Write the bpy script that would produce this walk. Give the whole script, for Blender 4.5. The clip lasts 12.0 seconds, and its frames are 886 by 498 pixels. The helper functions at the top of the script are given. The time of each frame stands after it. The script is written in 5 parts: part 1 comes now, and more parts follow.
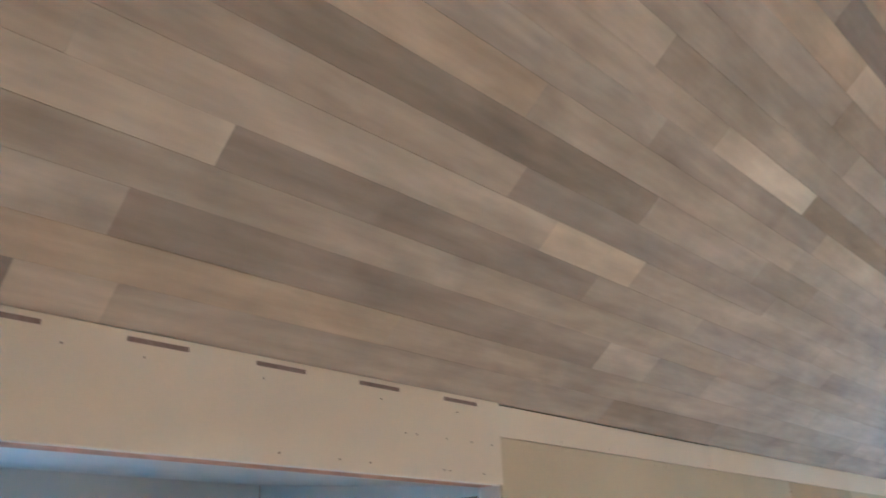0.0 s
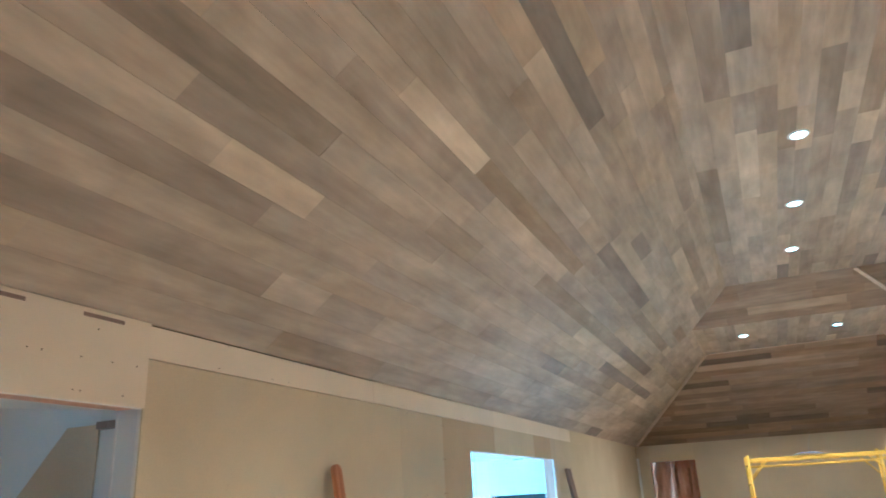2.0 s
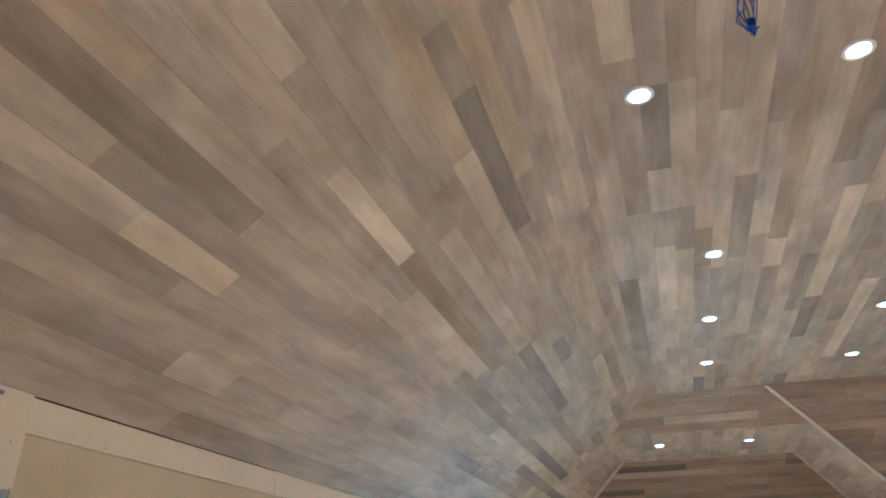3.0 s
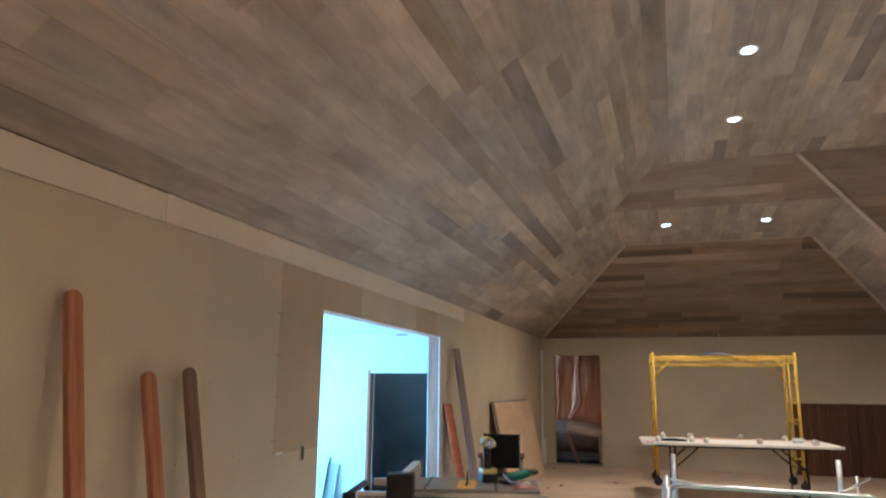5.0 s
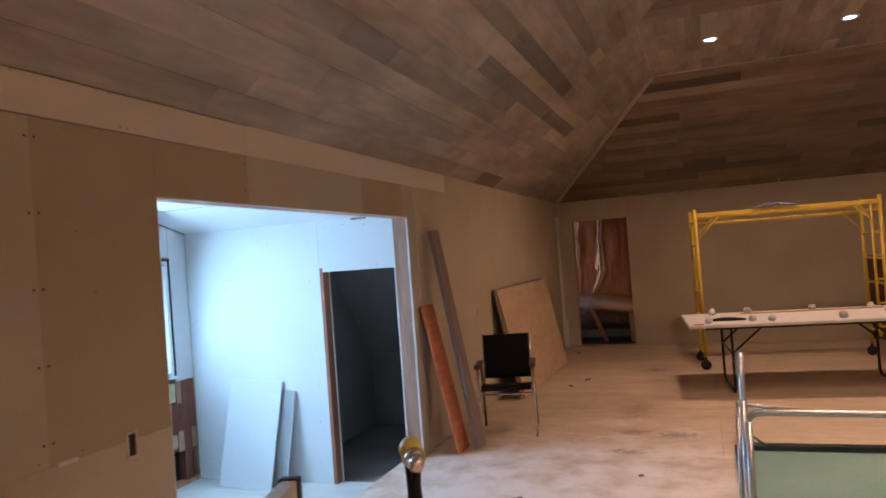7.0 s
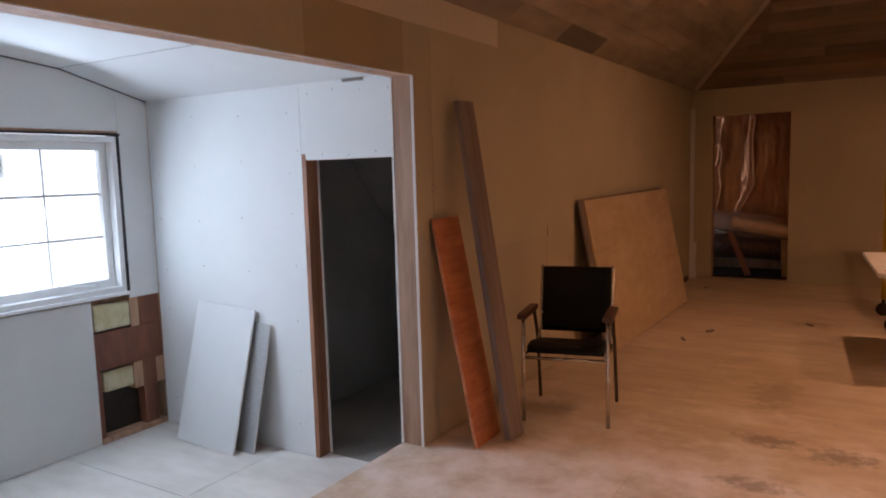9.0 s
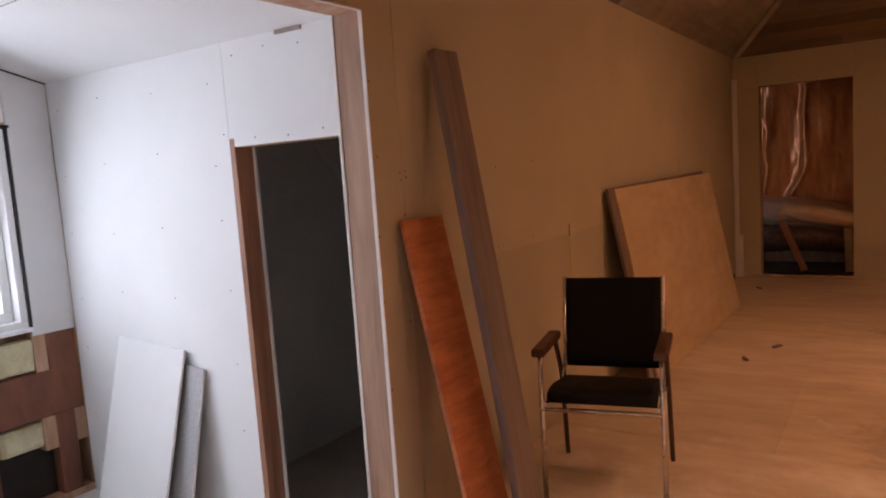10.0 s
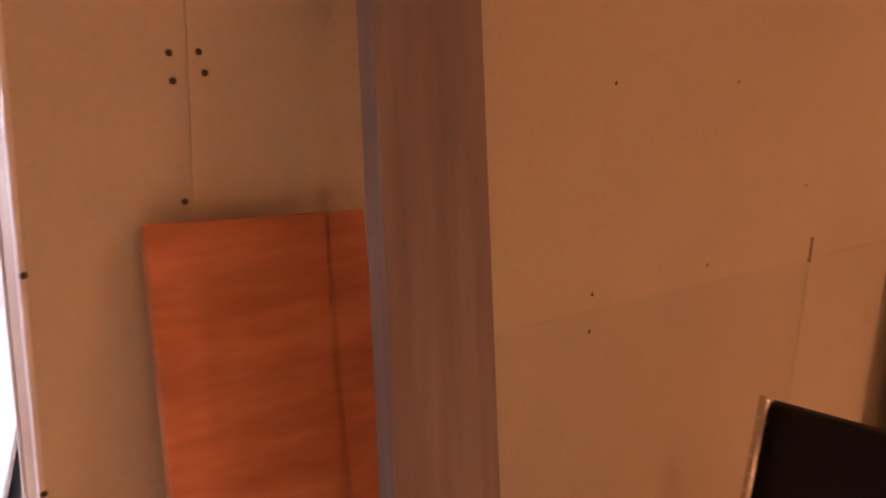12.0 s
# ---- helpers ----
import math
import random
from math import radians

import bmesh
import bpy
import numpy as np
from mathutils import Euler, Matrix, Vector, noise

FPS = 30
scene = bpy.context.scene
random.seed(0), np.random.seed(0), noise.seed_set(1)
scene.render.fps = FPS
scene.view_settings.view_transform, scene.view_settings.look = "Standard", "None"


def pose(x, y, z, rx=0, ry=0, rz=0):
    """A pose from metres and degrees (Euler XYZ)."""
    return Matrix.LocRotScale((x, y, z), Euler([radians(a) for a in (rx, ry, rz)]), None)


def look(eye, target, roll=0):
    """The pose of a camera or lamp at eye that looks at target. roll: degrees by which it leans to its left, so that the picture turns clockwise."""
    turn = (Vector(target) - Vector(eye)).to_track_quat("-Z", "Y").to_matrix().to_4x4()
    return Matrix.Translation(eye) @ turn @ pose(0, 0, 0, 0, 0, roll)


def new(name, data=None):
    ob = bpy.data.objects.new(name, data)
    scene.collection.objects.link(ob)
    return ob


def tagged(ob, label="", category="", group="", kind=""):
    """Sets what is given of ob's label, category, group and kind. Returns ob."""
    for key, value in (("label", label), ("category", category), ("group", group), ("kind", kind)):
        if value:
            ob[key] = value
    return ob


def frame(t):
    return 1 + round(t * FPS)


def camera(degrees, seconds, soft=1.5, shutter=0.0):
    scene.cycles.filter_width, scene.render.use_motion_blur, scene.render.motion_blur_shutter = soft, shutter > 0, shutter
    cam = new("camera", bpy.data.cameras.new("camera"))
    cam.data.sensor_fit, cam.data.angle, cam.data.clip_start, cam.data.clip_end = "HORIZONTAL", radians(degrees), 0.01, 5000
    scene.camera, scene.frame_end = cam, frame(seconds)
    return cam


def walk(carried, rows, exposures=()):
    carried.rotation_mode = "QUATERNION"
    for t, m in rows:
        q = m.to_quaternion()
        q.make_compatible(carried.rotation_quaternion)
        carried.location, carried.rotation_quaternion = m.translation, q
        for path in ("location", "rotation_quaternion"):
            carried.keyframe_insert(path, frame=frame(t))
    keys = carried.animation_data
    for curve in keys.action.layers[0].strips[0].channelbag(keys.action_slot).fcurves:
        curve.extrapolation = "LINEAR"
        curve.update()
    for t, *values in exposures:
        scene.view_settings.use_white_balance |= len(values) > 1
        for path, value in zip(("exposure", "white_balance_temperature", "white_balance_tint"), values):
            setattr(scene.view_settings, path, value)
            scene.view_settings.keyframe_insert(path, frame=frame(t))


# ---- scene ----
cam = camera(64.0, 12.0, soft=1.8, shutter=0.3)
PATH = [
    (0, (2.42, 2.695, 1.618), (1.108, 3.947, 2.461), -1.6),
    (0.5, (2.47, 2.764, 1.593), (1.339, 4.221, 2.367), -1.8),
    (1, (2.507, 2.845, 1.576), (1.541, 4.438, 2.305), -2.8),
    (1.5, (2.563, 2.872, 1.552), (1.714, 4.546, 2.242), -4.1),
    (2, (2.578, 2.894, 1.552), (1.839, 4.628, 2.221), -3.1),
    (2.5, (2.573, 2.92, 1.555), (1.976, 4.629, 2.407), -2.1),
    (3, (2.655, 2.931, 1.581), (2.126, 4.643, 2.471), -0.6),
    (3.5, (2.683, 3.154, 1.587), (2.233, 4.968, 2.298), -0.8),
    (3.7, (2.659, 3.312, 1.552), (2.249, 5.163, 2.189), -0.7),
    (5.3, (2.486, 4.83, 1.386), (1.856, 6.717, 1.593), 0.0),
    (5.5, (2.445, 5.093, 1.383), (1.863, 7.005, 1.469), -0.3),
    (6, (2.415, 5.678, 1.455), (1.756, 7.561, 1.591), -3.1),
    (6.5, (2.288, 6.254, 1.533), (1.563, 8.117, 1.579), -3.4),
    (6.7, (2.275, 6.474, 1.614), (1.591, 8.353, 1.652), -4.2),
    (8.3, (2.208, 8.27, 1.55), (1.369, 10.084, 1.497), -0.5),
    (8.5, (2.254, 8.513, 1.533), (1.277, 10.255, 1.444), -1.5),
    (9, (2.056, 9.098, 1.493), (1.017, 10.793, 1.273), -1.6),
    (9.5, (1.842, 9.641, 1.443), (0.889, 11.368, 1.115), -1.0),
    (10, (1.583, 10.198, 1.408), (0.494, 11.861, 1.19), -3.9),
    (10.5, (1.331, 10.747, 1.371), (0.231, 12.373, 0.989), -4.5),
    (11, (1.116, 11.256, 1.359), (-0.041, 12.83, 0.93), -3.5),
    (11.5, (0.91, 11.718, 1.353), (-0.367, 13.212, 0.983), 1.2),
    (12, (0.795, 12.099, 1.376), (-0.732, 13.321, 0.961), 1.9),
]
EXPOSURES = [(0, 0.5, 3040, -19), (0.5, 0.14, 3110, -21), (1.0, 0.28, 3160, -22), (2.2, 0.45, 3210, -22), (3.7, 0.46, 3060, -18), (5.3, -0.56, 3680, -15), (6.7, -1.12, 4350, -2), (8.3, -1.38, 5550, 11), (9.0, -1.68, 5950, 16), (9.7, -1.5, 6350, 22), (10.5, -1.34, 6900, 28), (11.2, -1.06, 7050, 33), (12, -0.66, 7000, 40)]
walk(cam, [(t, look(eye, target, roll)) for t, eye, target, roll in PATH], EXPOSURES)

# ---- light ----
world = bpy.data.worlds.new("sky")
world.use_nodes = True
scene.world = world
wn = world.node_tree
sky = wn.nodes.new("ShaderNodeTexSky")
sky.sky_type = "NISHITA"
sky.sun_disc = False
sky.sun_elevation, sky.sun_rotation = radians(42), radians(40)
wn.links.new(sky.outputs["Color"], wn.nodes["Background"].inputs["Color"])
wn.nodes["Background"].inputs["Strength"].default_value = 0.15

HW, H1, H2 = 2.415, 4.24, 3.79      # wall top, high flat, low flat of the ceiling
SL = 0.755                         # pitch of every slope
WM, WB = 8.25, 6.48                # width of the hall and of its far bay
YS, YB, YD = -1.0, 14.1, 18.65
XA, XB = (H1 - HW) / SL, (H2 - HW) / SL
YA, YC, YE = YB - (H1 - H2) / SL, 16.4, YB + XB
SE = (H2 - HW) / (YD - YC)          # pitch of the slope over the far wall
STEP = -0.32                       # floor of the dormer rooms
XW = -2.43                         # window wall of the dormer rooms

LAMP_COLOUR = (1.0, 0.478, 0.228)
LAMP_WATTS = 41.0
LAMPS = [(2.78, 6.47, H1), (3.94, 6.44, H1), (3.26, 8.87, H1), (4.95, 8.96, H1), (3.26, 10.53, H1),
         (4.95, 10.66, H1), (3.26, 12.16, H1), (4.95, 12.36, H1), (2.515, 15.06, H2), (3.86, 15.08, H2),
         # these four are out of view, added to brighten the south end
         (2.78, 4.1, H1), (3.94, 4.1, H1), (2.78, 1.7, H1), (3.94, 1.7, H1)]
for x, y, z in LAMPS:
    li = bpy.data.lights.new("downlight_beam", "AREA")
    li.shape, li.size, li.energy, li.color = "DISK", 0.11, LAMP_WATTS * (1.5 if z == H2 else 1.0), LAMP_COLOUR
    li.spread = radians(140 if z == H2 else 108)
    new("downlight_beam", li).location = (x, y, z - 0.016)

# daylight that comes in through the dormer windows
WINDOWS = [(10.22, 12.16), (2.55, 3.1)]
for (y0, y1), watts in zip(WINDOWS, (140.0, 28.0)):
    li = bpy.data.lights.new("window_daylight", "AREA")
    li.shape, li.size, li.size_y, li.energy, li.color = "RECTANGLE", 1.0, y1 - y0 - 0.1, watts, (0.80, 0.905, 1.0)
    new("window_daylight", li).matrix_world = look((XW - 0.13, (y0 + y1) / 2, 1.25), (0, (y0 + y1) / 2, 0.15))


# ---- materials ----
def material(name, a, b, rough=0.6, metal=0.0, grain=(8, 8, 8), fine=60.0, bump=0.15, spot=None, random_by="", spread=0.0, clear=0.0, grit=0.25):
    """Two-scale surface: broad noise between colours a and b, fine grain on top, bump from both."""
    m = bpy.data.materials.new(name)
    m.use_nodes = True
    t = m.node_tree
    n, k = t.nodes, t.links
    bsdf = n["Principled BSDF"]
    co = n.new("ShaderNodeTexCoord")
    mp = n.new("ShaderNodeMapping")
    mp.inputs["Scale"].default_value = grain
    k.new(co.outputs["Object"], mp.inputs["Vector"])
    broad = n.new("ShaderNodeTexNoise")
    broad.inputs["Scale"].default_value, broad.inputs["Detail"].default_value = 1.0, 6
    k.new(mp.outputs["Vector"], broad.inputs["Vector"])
    small = n.new("ShaderNodeTexNoise")
    small.inputs["Scale"].default_value, small.inputs["Detail"].default_value = fine / max(grain[0], 0.1) if max(grain) == min(grain) else 4.0, 4
    k.new(mp.outputs["Vector"], small.inputs["Vector"])
    ramp = n.new("ShaderNodeValToRGB")
    ramp.color_ramp.elements[0].position, ramp.color_ramp.elements[1].position = 0.32, 0.68
    ramp.color_ramp.elements[0].color, ramp.color_ramp.elements[1].color = (*a, 1), (*b, 1)
    k.new(broad.outputs["Fac"], ramp.inputs["Fac"])
    mix = n.new("ShaderNodeMixRGB")
    mix.blend_type = "OVERLAY"
    mix.inputs["Fac"].default_value = grit
    k.new(ramp.outputs["Color"], mix.inputs["Color1"])
    k.new(small.outputs["Fac"], mix.inputs["Color2"])
    out = mix.outputs["Color"]
    if random_by:
        if random_by == "island":
            src = n.new("ShaderNodeNewGeometry").outputs["Random Per Island"]
        else:
            src = n.new("ShaderNodeObjectInfo").outputs["Random"]
        hsv = n.new("ShaderNodeHueSaturation")
        val = n.new("ShaderNodeMapRange")
        val.inputs["To Min"].default_value, val.inputs["To Max"].default_value = 1 - spread, 1 + spread
        k.new(src, val.inputs["Value"])
        k.new(val.outputs["Result"], hsv.inputs["Value"])
        white = n.new("ShaderNodeTexWhiteNoise")
        white.noise_dimensions = "1D"
        k.new(src, white.inputs["W"])
        sat = n.new("ShaderNodeMapRange")
        sat.inputs["To Min"].default_value, sat.inputs["To Max"].default_value = 1 - 1.3 * spread, 1 + 1.3 * spread
        k.new(white.outputs["Value"], sat.inputs["Value"])
        k.new(sat.outputs["Result"], hsv.inputs["Saturation"])
        k.new(out, hsv.inputs["Color"])
        out = hsv.outputs["Color"]
    if spot:
        vor = n.new("ShaderNodeTexNoise")
        vor.inputs["Scale"].default_value, vor.inputs["Detail"].default_value = spot[1], 8
        vor.inputs["Roughness"].default_value = 0.7
        k.new(co.outputs["Object"], vor.inputs["Vector"])
        cut = n.new("ShaderNodeMapRange")
        cut.inputs["From Min"].default_value, cut.inputs["From Max"].default_value = spot[2], spot[2] + 0.1
        cut.inputs["To Max"].default_value = spot[3]
        k.new(vor.outputs["Fac"], cut.inputs["Value"])
        m2 = n.new("ShaderNodeMixRGB")
        k.new(cut.outputs["Result"], m2.inputs["Fac"])
        k.new(out, m2.inputs["Color1"])
        m2.inputs["Color2"].default_value = (*spot[0], 1)
        out = m2.outputs["Color"]
    k.new(out, bsdf.inputs["Base Color"])
    rr = n.new("ShaderNodeMapRange")
    rr.inputs["To Min"].default_value, rr.inputs["To Max"].default_value = max(0.03, rough - 0.08), min(1, rough + 0.08)
    k.new(small.outputs["Fac"], rr.inputs["Value"])
    k.new(rr.outputs["Result"], bsdf.inputs["Roughness"])
    bsdf.inputs["Metallic"].default_value = metal
    bsdf.inputs["Coat Weight"].default_value = clear
    if bump:
        bp = n.new("ShaderNodeBump")
        bp.inputs["Strength"].default_value, bp.inputs["Distance"].default_value = bump, 0.004
        k.new(small.outputs["Fac"], bp.inputs["Height"])
        k.new(bp.outputs["Normal"], bsdf.inputs["Normal"])
    return m


def glow(name, colour, strength):
    m = bpy.data.materials.new(name)
    m.use_nodes = True
    b = m.node_tree.nodes["Principled BSDF"]
    b.inputs["Emission Color"].default_value, b.inputs["Emission Strength"].default_value = (*colour, 1), strength
    return m


def glassy(name, colour, rough, trans, ior=1.45):
    m = material(name, colour, colour, rough, bump=0.05)
    b = m.node_tree.nodes["Principled BSDF"]
    b.inputs["Transmission Weight"].default_value, b.inputs["IOR"].default_value = trans, ior
    return m


ALONG_Y, ALONG_X = (6, 0.7, 6), (0.7, 6, 6)
STAINS = [((0.33, 0.29, 0.24), (0.44, 0.392, 0.328)), ((0.165, 0.15, 0.14), (0.24, 0.218, 0.20)), ((0.455, 0.40, 0.318), (0.55, 0.488, 0.396)),
          ((0.24, 0.205, 0.158), (0.35, 0.302, 0.238)), ((0.285, 0.252, 0.218), (0.385, 0.344, 0.298)), ((0.37, 0.318, 0.246), (0.465, 0.406, 0.322))]


def plank(name, a, b, along):
    """Stained wood: long cloudy streaks shifted from board to board, fine grain along it."""
    m = material(name, a, b, 0.62, grain=along, random_by="island", spread=0.12, bump=0.2, grit=0.18)
    t = m.node_tree
    n, k = t.nodes, t.links
    base = n["Principled BSDF"].inputs["Base Color"]
    before = base.links[0].from_socket
    geo, co = n.new("ShaderNodeNewGeometry"), n.new("ShaderNodeTexCoord")
    far = n.new("ShaderNodeMath")
    far.operation = "MULTIPLY"
    far.inputs[1].default_value = 40.0
    k.new(geo.outputs["Random Per Island"], far.inputs[0])
    mp = n.new("ShaderNodeMapping")
    mp.inputs["Scale"].default_value = [2.2 if v > 1 else 1.1 for v in along]
    k.new(co.outputs["Object"], mp.inputs["Vector"])
    cloud = n.new("ShaderNodeTexNoise")
    cloud.noise_dimensions = "4D"
    cloud.inputs["Scale"].default_value, cloud.inputs["Detail"].default_value, cloud.inputs["Roughness"].default_value = 1.6, 4, 0.55
    cloud.inputs["Distortion"].default_value = 0.6
    k.new(mp.outputs["Vector"], cloud.inputs["Vector"])
    k.new(far.outputs["Value"], cloud.inputs["W"])
    tone = n.new("ShaderNodeMapRange")
    tone.inputs["From Min"].default_value, tone.inputs["From Max"].default_value = 0.3, 0.7
    tone.inputs["To Min"].default_value, tone.inputs["To Max"].default_value = 0.78, 1.18
    k.new(cloud.outputs["Fac"], tone.inputs["Value"])
    hsv = n.new("ShaderNodeHueSaturation")
    k.new(tone.outputs["Result"], hsv.inputs["Value"])
    k.new(before, hsv.inputs["Color"])
    k.new(hsv.outputs["Color"], base)
    return m


PLANK_Y = [plank("plank_along_%d" % i, a, b, ALONG_Y) for i, (a, b) in enumerate(STAINS)]
# end and far slope planks: same stains multiplied darker and browner as shade
BROWN_SHADE = (0.66, 0.58, 0.50)
PLANK_X = [plank("plank_across_shaded_%d" % i, [p * q for p, q in zip(a, BROWN_SHADE)], [p * q for p, q in zip(b, BROWN_SHADE)], ALONG_X) for i, (a, b) in enumerate(STAINS)]
GAP = material("dark_gap", (0.02, 0.017, 0.014), (0.03, 0.025, 0.02), 0.9, bump=0)
TRIM_WOOD = material("trim_wood", (0.44, 0.37, 0.29), (0.54, 0.46, 0.37), 0.6, grain=(3, 3, 3))
DRYWALL = material("drywall_paper", (0.54, 0.488, 0.352), (0.61, 0.558, 0.416), 0.85, grain=(1.2, 1.2, 1.2), fine=90, grit=0.09, bump=0.02, random_by="object", spread=0.045, spot=((0.38, 0.29, 0.19), 2.2, 0.62, 0.4))
DRYWALL_PALE = material("drywall_pale_strip", (0.73, 0.67, 0.555), (0.80, 0.74, 0.62), 0.85, grain=(1.2, 1.2, 1.2), fine=90, grit=0.09, bump=0.02, random_by="object", spread=0.05)
DRYWALL_TAN = material("drywall_tan_patch", (0.465, 0.392, 0.262), (0.525, 0.445, 0.305), 0.85, grain=(1.5, 1.5, 1.5), fine=90, grit=0.09, bump=0.02, random_by="object", spread=0.05)
DRYWALL_GREY = material("drywall_grey_white", (0.66, 0.68, 0.68), (0.74, 0.76, 0.76), 0.85, grain=(1.0, 1.0, 1.0), fine=90, grit=0.08, bump=0.02, random_by="object", spread=0.03)
SUBFLOOR = material("plywood_subfloor", (0.54, 0.43, 0.30), (0.65, 0.54, 0.40), 0.6, grain=(1.1, 3, 3), random_by="object", spread=0.06, bump=0.12, spot=((0.16, 0.12, 0.09), 1.5, 0.66, 0.75))
SUBFLOOR_DUSTY = material("dusty_subfloor", (0.66, 0.64, 0.60), (0.78, 0.76, 0.72), 0.7, grain=(1.2, 3, 3), random_by="object", spread=0.04, bump=0.1, spot=((0.3, 0.28, 0.25), 2.0, 0.68, 0.5))
def patch(m, centre, size, colour, amount, grain=3.0):
    """A stain, or dust with daylight in its colour, with a ragged edge, at one place of the floor."""
    t = m.node_tree
    n, k = t.nodes, t.links
    base = n["Principled BSDF"].inputs["Base Color"]
    before = base.links[0].from_socket
    co = n.new("ShaderNodeTexCoord")
    mp = n.new("ShaderNodeMapping")
    mp.vector_type = "TEXTURE"
    mp.inputs["Location"].default_value, mp.inputs["Scale"].default_value = (*centre, 0), (*size, 1000)
    k.new(co.outputs["Object"], mp.inputs["Vector"])
    ball = n.new("ShaderNodeVectorMath")
    ball.operation = "LENGTH"
    k.new(mp.outputs["Vector"], ball.inputs[0])
    ns = n.new("ShaderNodeTexNoise")
    ns.inputs["Scale"].default_value, ns.inputs["Detail"].default_value, ns.inputs["Roughness"].default_value = grain, 7, 0.65
    k.new(co.outputs["Object"], ns.inputs["Vector"])
    add = n.new("ShaderNodeMath")
    add.operation = "MULTIPLY_ADD"
    add.inputs[1].default_value = 2.4
    k.new(ns.outputs["Fac"], add.inputs[0])
    k.new(ball.outputs["Value"], add.inputs[2])
    cut = n.new("ShaderNodeMapRange")
    cut.inputs["From Min"].default_value, cut.inputs["From Max"].default_value = 2.1, 1.5
    cut.inputs["To Max"].default_value = amount
    k.new(add.outputs["Value"], cut.inputs["Value"])
    mx = n.new("ShaderNodeMixRGB")
    mx.inputs["Color2"].default_value = (*colour, 1)
    k.new(cut.outputs["Result"], mx.inputs["Fac"])
    k.new(before, mx.inputs["Color1"])
    k.new(mx.outputs["Color"], base)


# pale dust by the north opening, with the daylight spill put into its colour
patch(SUBFLOOR, (1.2, 10.5), (2.2, 3.2), (0.84, 0.78, 0.73), 0.95)
patch(SUBFLOOR, (1.6, 13.12), (0.2, 0.12), (0.16, 0.12, 0.09), 0.6, 16.0)
patch(SUBFLOOR, (1.95, 13.05), (0.2, 0.14), (0.16, 0.12, 0.09), 0.6, 16.0)
patch(SUBFLOOR, (1.6, 12.52), (0.24, 0.1), (0.18, 0.135, 0.10), 0.55, 16.0)
patch(SUBFLOOR, (1.55, 14.0), (0.2, 0.5), (0.24, 0.17, 0.12), 0.45, 11.0)
patch(SUBFLOOR, (1.6, 16.28), (0.3, 0.2), (0.22, 0.15, 0.10), 0.5, 11.0)
STUD = material("pine_stud", (0.38, 0.22, 0.13), (0.56, 0.36, 0.23), 0.65, grain=(14, 14, 1.2), bump=0.2, spot=((0.16, 0.08, 0.05), 5.0, 0.68, 0.7))
STUD_DUSTY = material("dusty_stud", (0.30, 0.18, 0.115), (0.46, 0.30, 0.205), 0.7, grain=(14, 14, 1.2), bump=0.2, spot=((0.3, 0.2, 0.16), 5.0, 0.68, 0.6))
WAINSCOT = material("dark_wainscot", (0.07, 0.03, 0.02), (0.13, 0.055, 0.03), 0.5, grain=(10, 10, 1), bump=0.2)
PLY_ORANGE = material("orange_plywood", (0.42, 0.14, 0.055), (0.62, 0.25, 0.115), 0.55, grain=(3, 3.0, 15), bump=0.15, random_by="object", spread=0.05)
PLY_PALE = material("pale_plywood", (0.62, 0.47, 0.29), (0.72, 0.57, 0.38), 0.6, grain=(1.2, 1.2, 3), bump=0.1)
BOARD_GREY = material("weathered_board", (0.205, 0.16, 0.145), (0.285, 0.235, 0.215), 0.7, grain=(14, 14, 1.0), bump=0.25)
SAW_YELLOW = material("yellow_paint", (0.80, 0.47, 0.012), (0.88, 0.54, 0.018), 0.4, bump=0.04, spot=((0.3, 0.2, 0.08), 6, 0.7, 0.5))
SCAFF_YELLOW = material("scaffold_yellow", (0.62, 0.45, 0.02), (0.74, 0.55, 0.03), 0.45, bump=0.05, spot=((0.25, 0.18, 0.1), 9, 0.66, 0.6))
BLACK_PLASTIC = material("black_plastic", (0.012, 0.012, 0.013), (0.03, 0.03, 0.03), 0.5, bump=0.08)
BLACK_STEEL = material("black_steel", (0.02, 0.02, 0.02), (0.04, 0.037, 0.035), 0.4, 0.4, bump=0.08)
RED_PLASTIC = material("red_plastic", (0.35, 0.01, 0.015), (0.45, 0.02, 0.02), 0.4, bump=0)
CAST_TOP = material("cast_grey_top", (0.26, 0.25, 0.22), (0.34, 0.33, 0.29), 0.42, 0.6, grain=(5, 5, 5), bump=0.05, spot=((0.5, 0.4, 0.26), 7, 0.66, 0.4))
ALUMINIUM = material("aluminium", (0.62, 0.61, 0.58), (0.74, 0.73, 0.70), 0.32, 0.9, bump=0.04)
GALVANISED = material("galvanised_tube", (0.45, 0.48, 0.50), (0.58, 0.61, 0.63), 0.38, 0.85, bump=0.06)
CHROME = material("worn_chrome", (0.62, 0.60, 0.57), (0.74, 0.72, 0.70), 0.25, 0.95, bump=0.03)
BLACK_VINYL = material("black_vinyl", (0.003, 0.003, 0.0035), (0.006, 0.006, 0.0065), 0.62, grain=(6, 6, 6), bump=0.12)
DARK_ARM = material("brown_armrest", (0.06, 0.026, 0.016), (0.10, 0.045, 0.026), 0.45, bump=0.1)
WHITE_PLASTIC = material("white_table_top", (0.70, 0.69, 0.66), (0.80, 0.79, 0.76), 0.5, bump=0.04, spot=((0.4, 0.3, 0.25), 5, 0.7, 0.4))
WHITE_PAINT = material("white_vinyl", (0.78, 0.80, 0.80), (0.84, 0.86, 0.86), 0.4, bump=0.03)
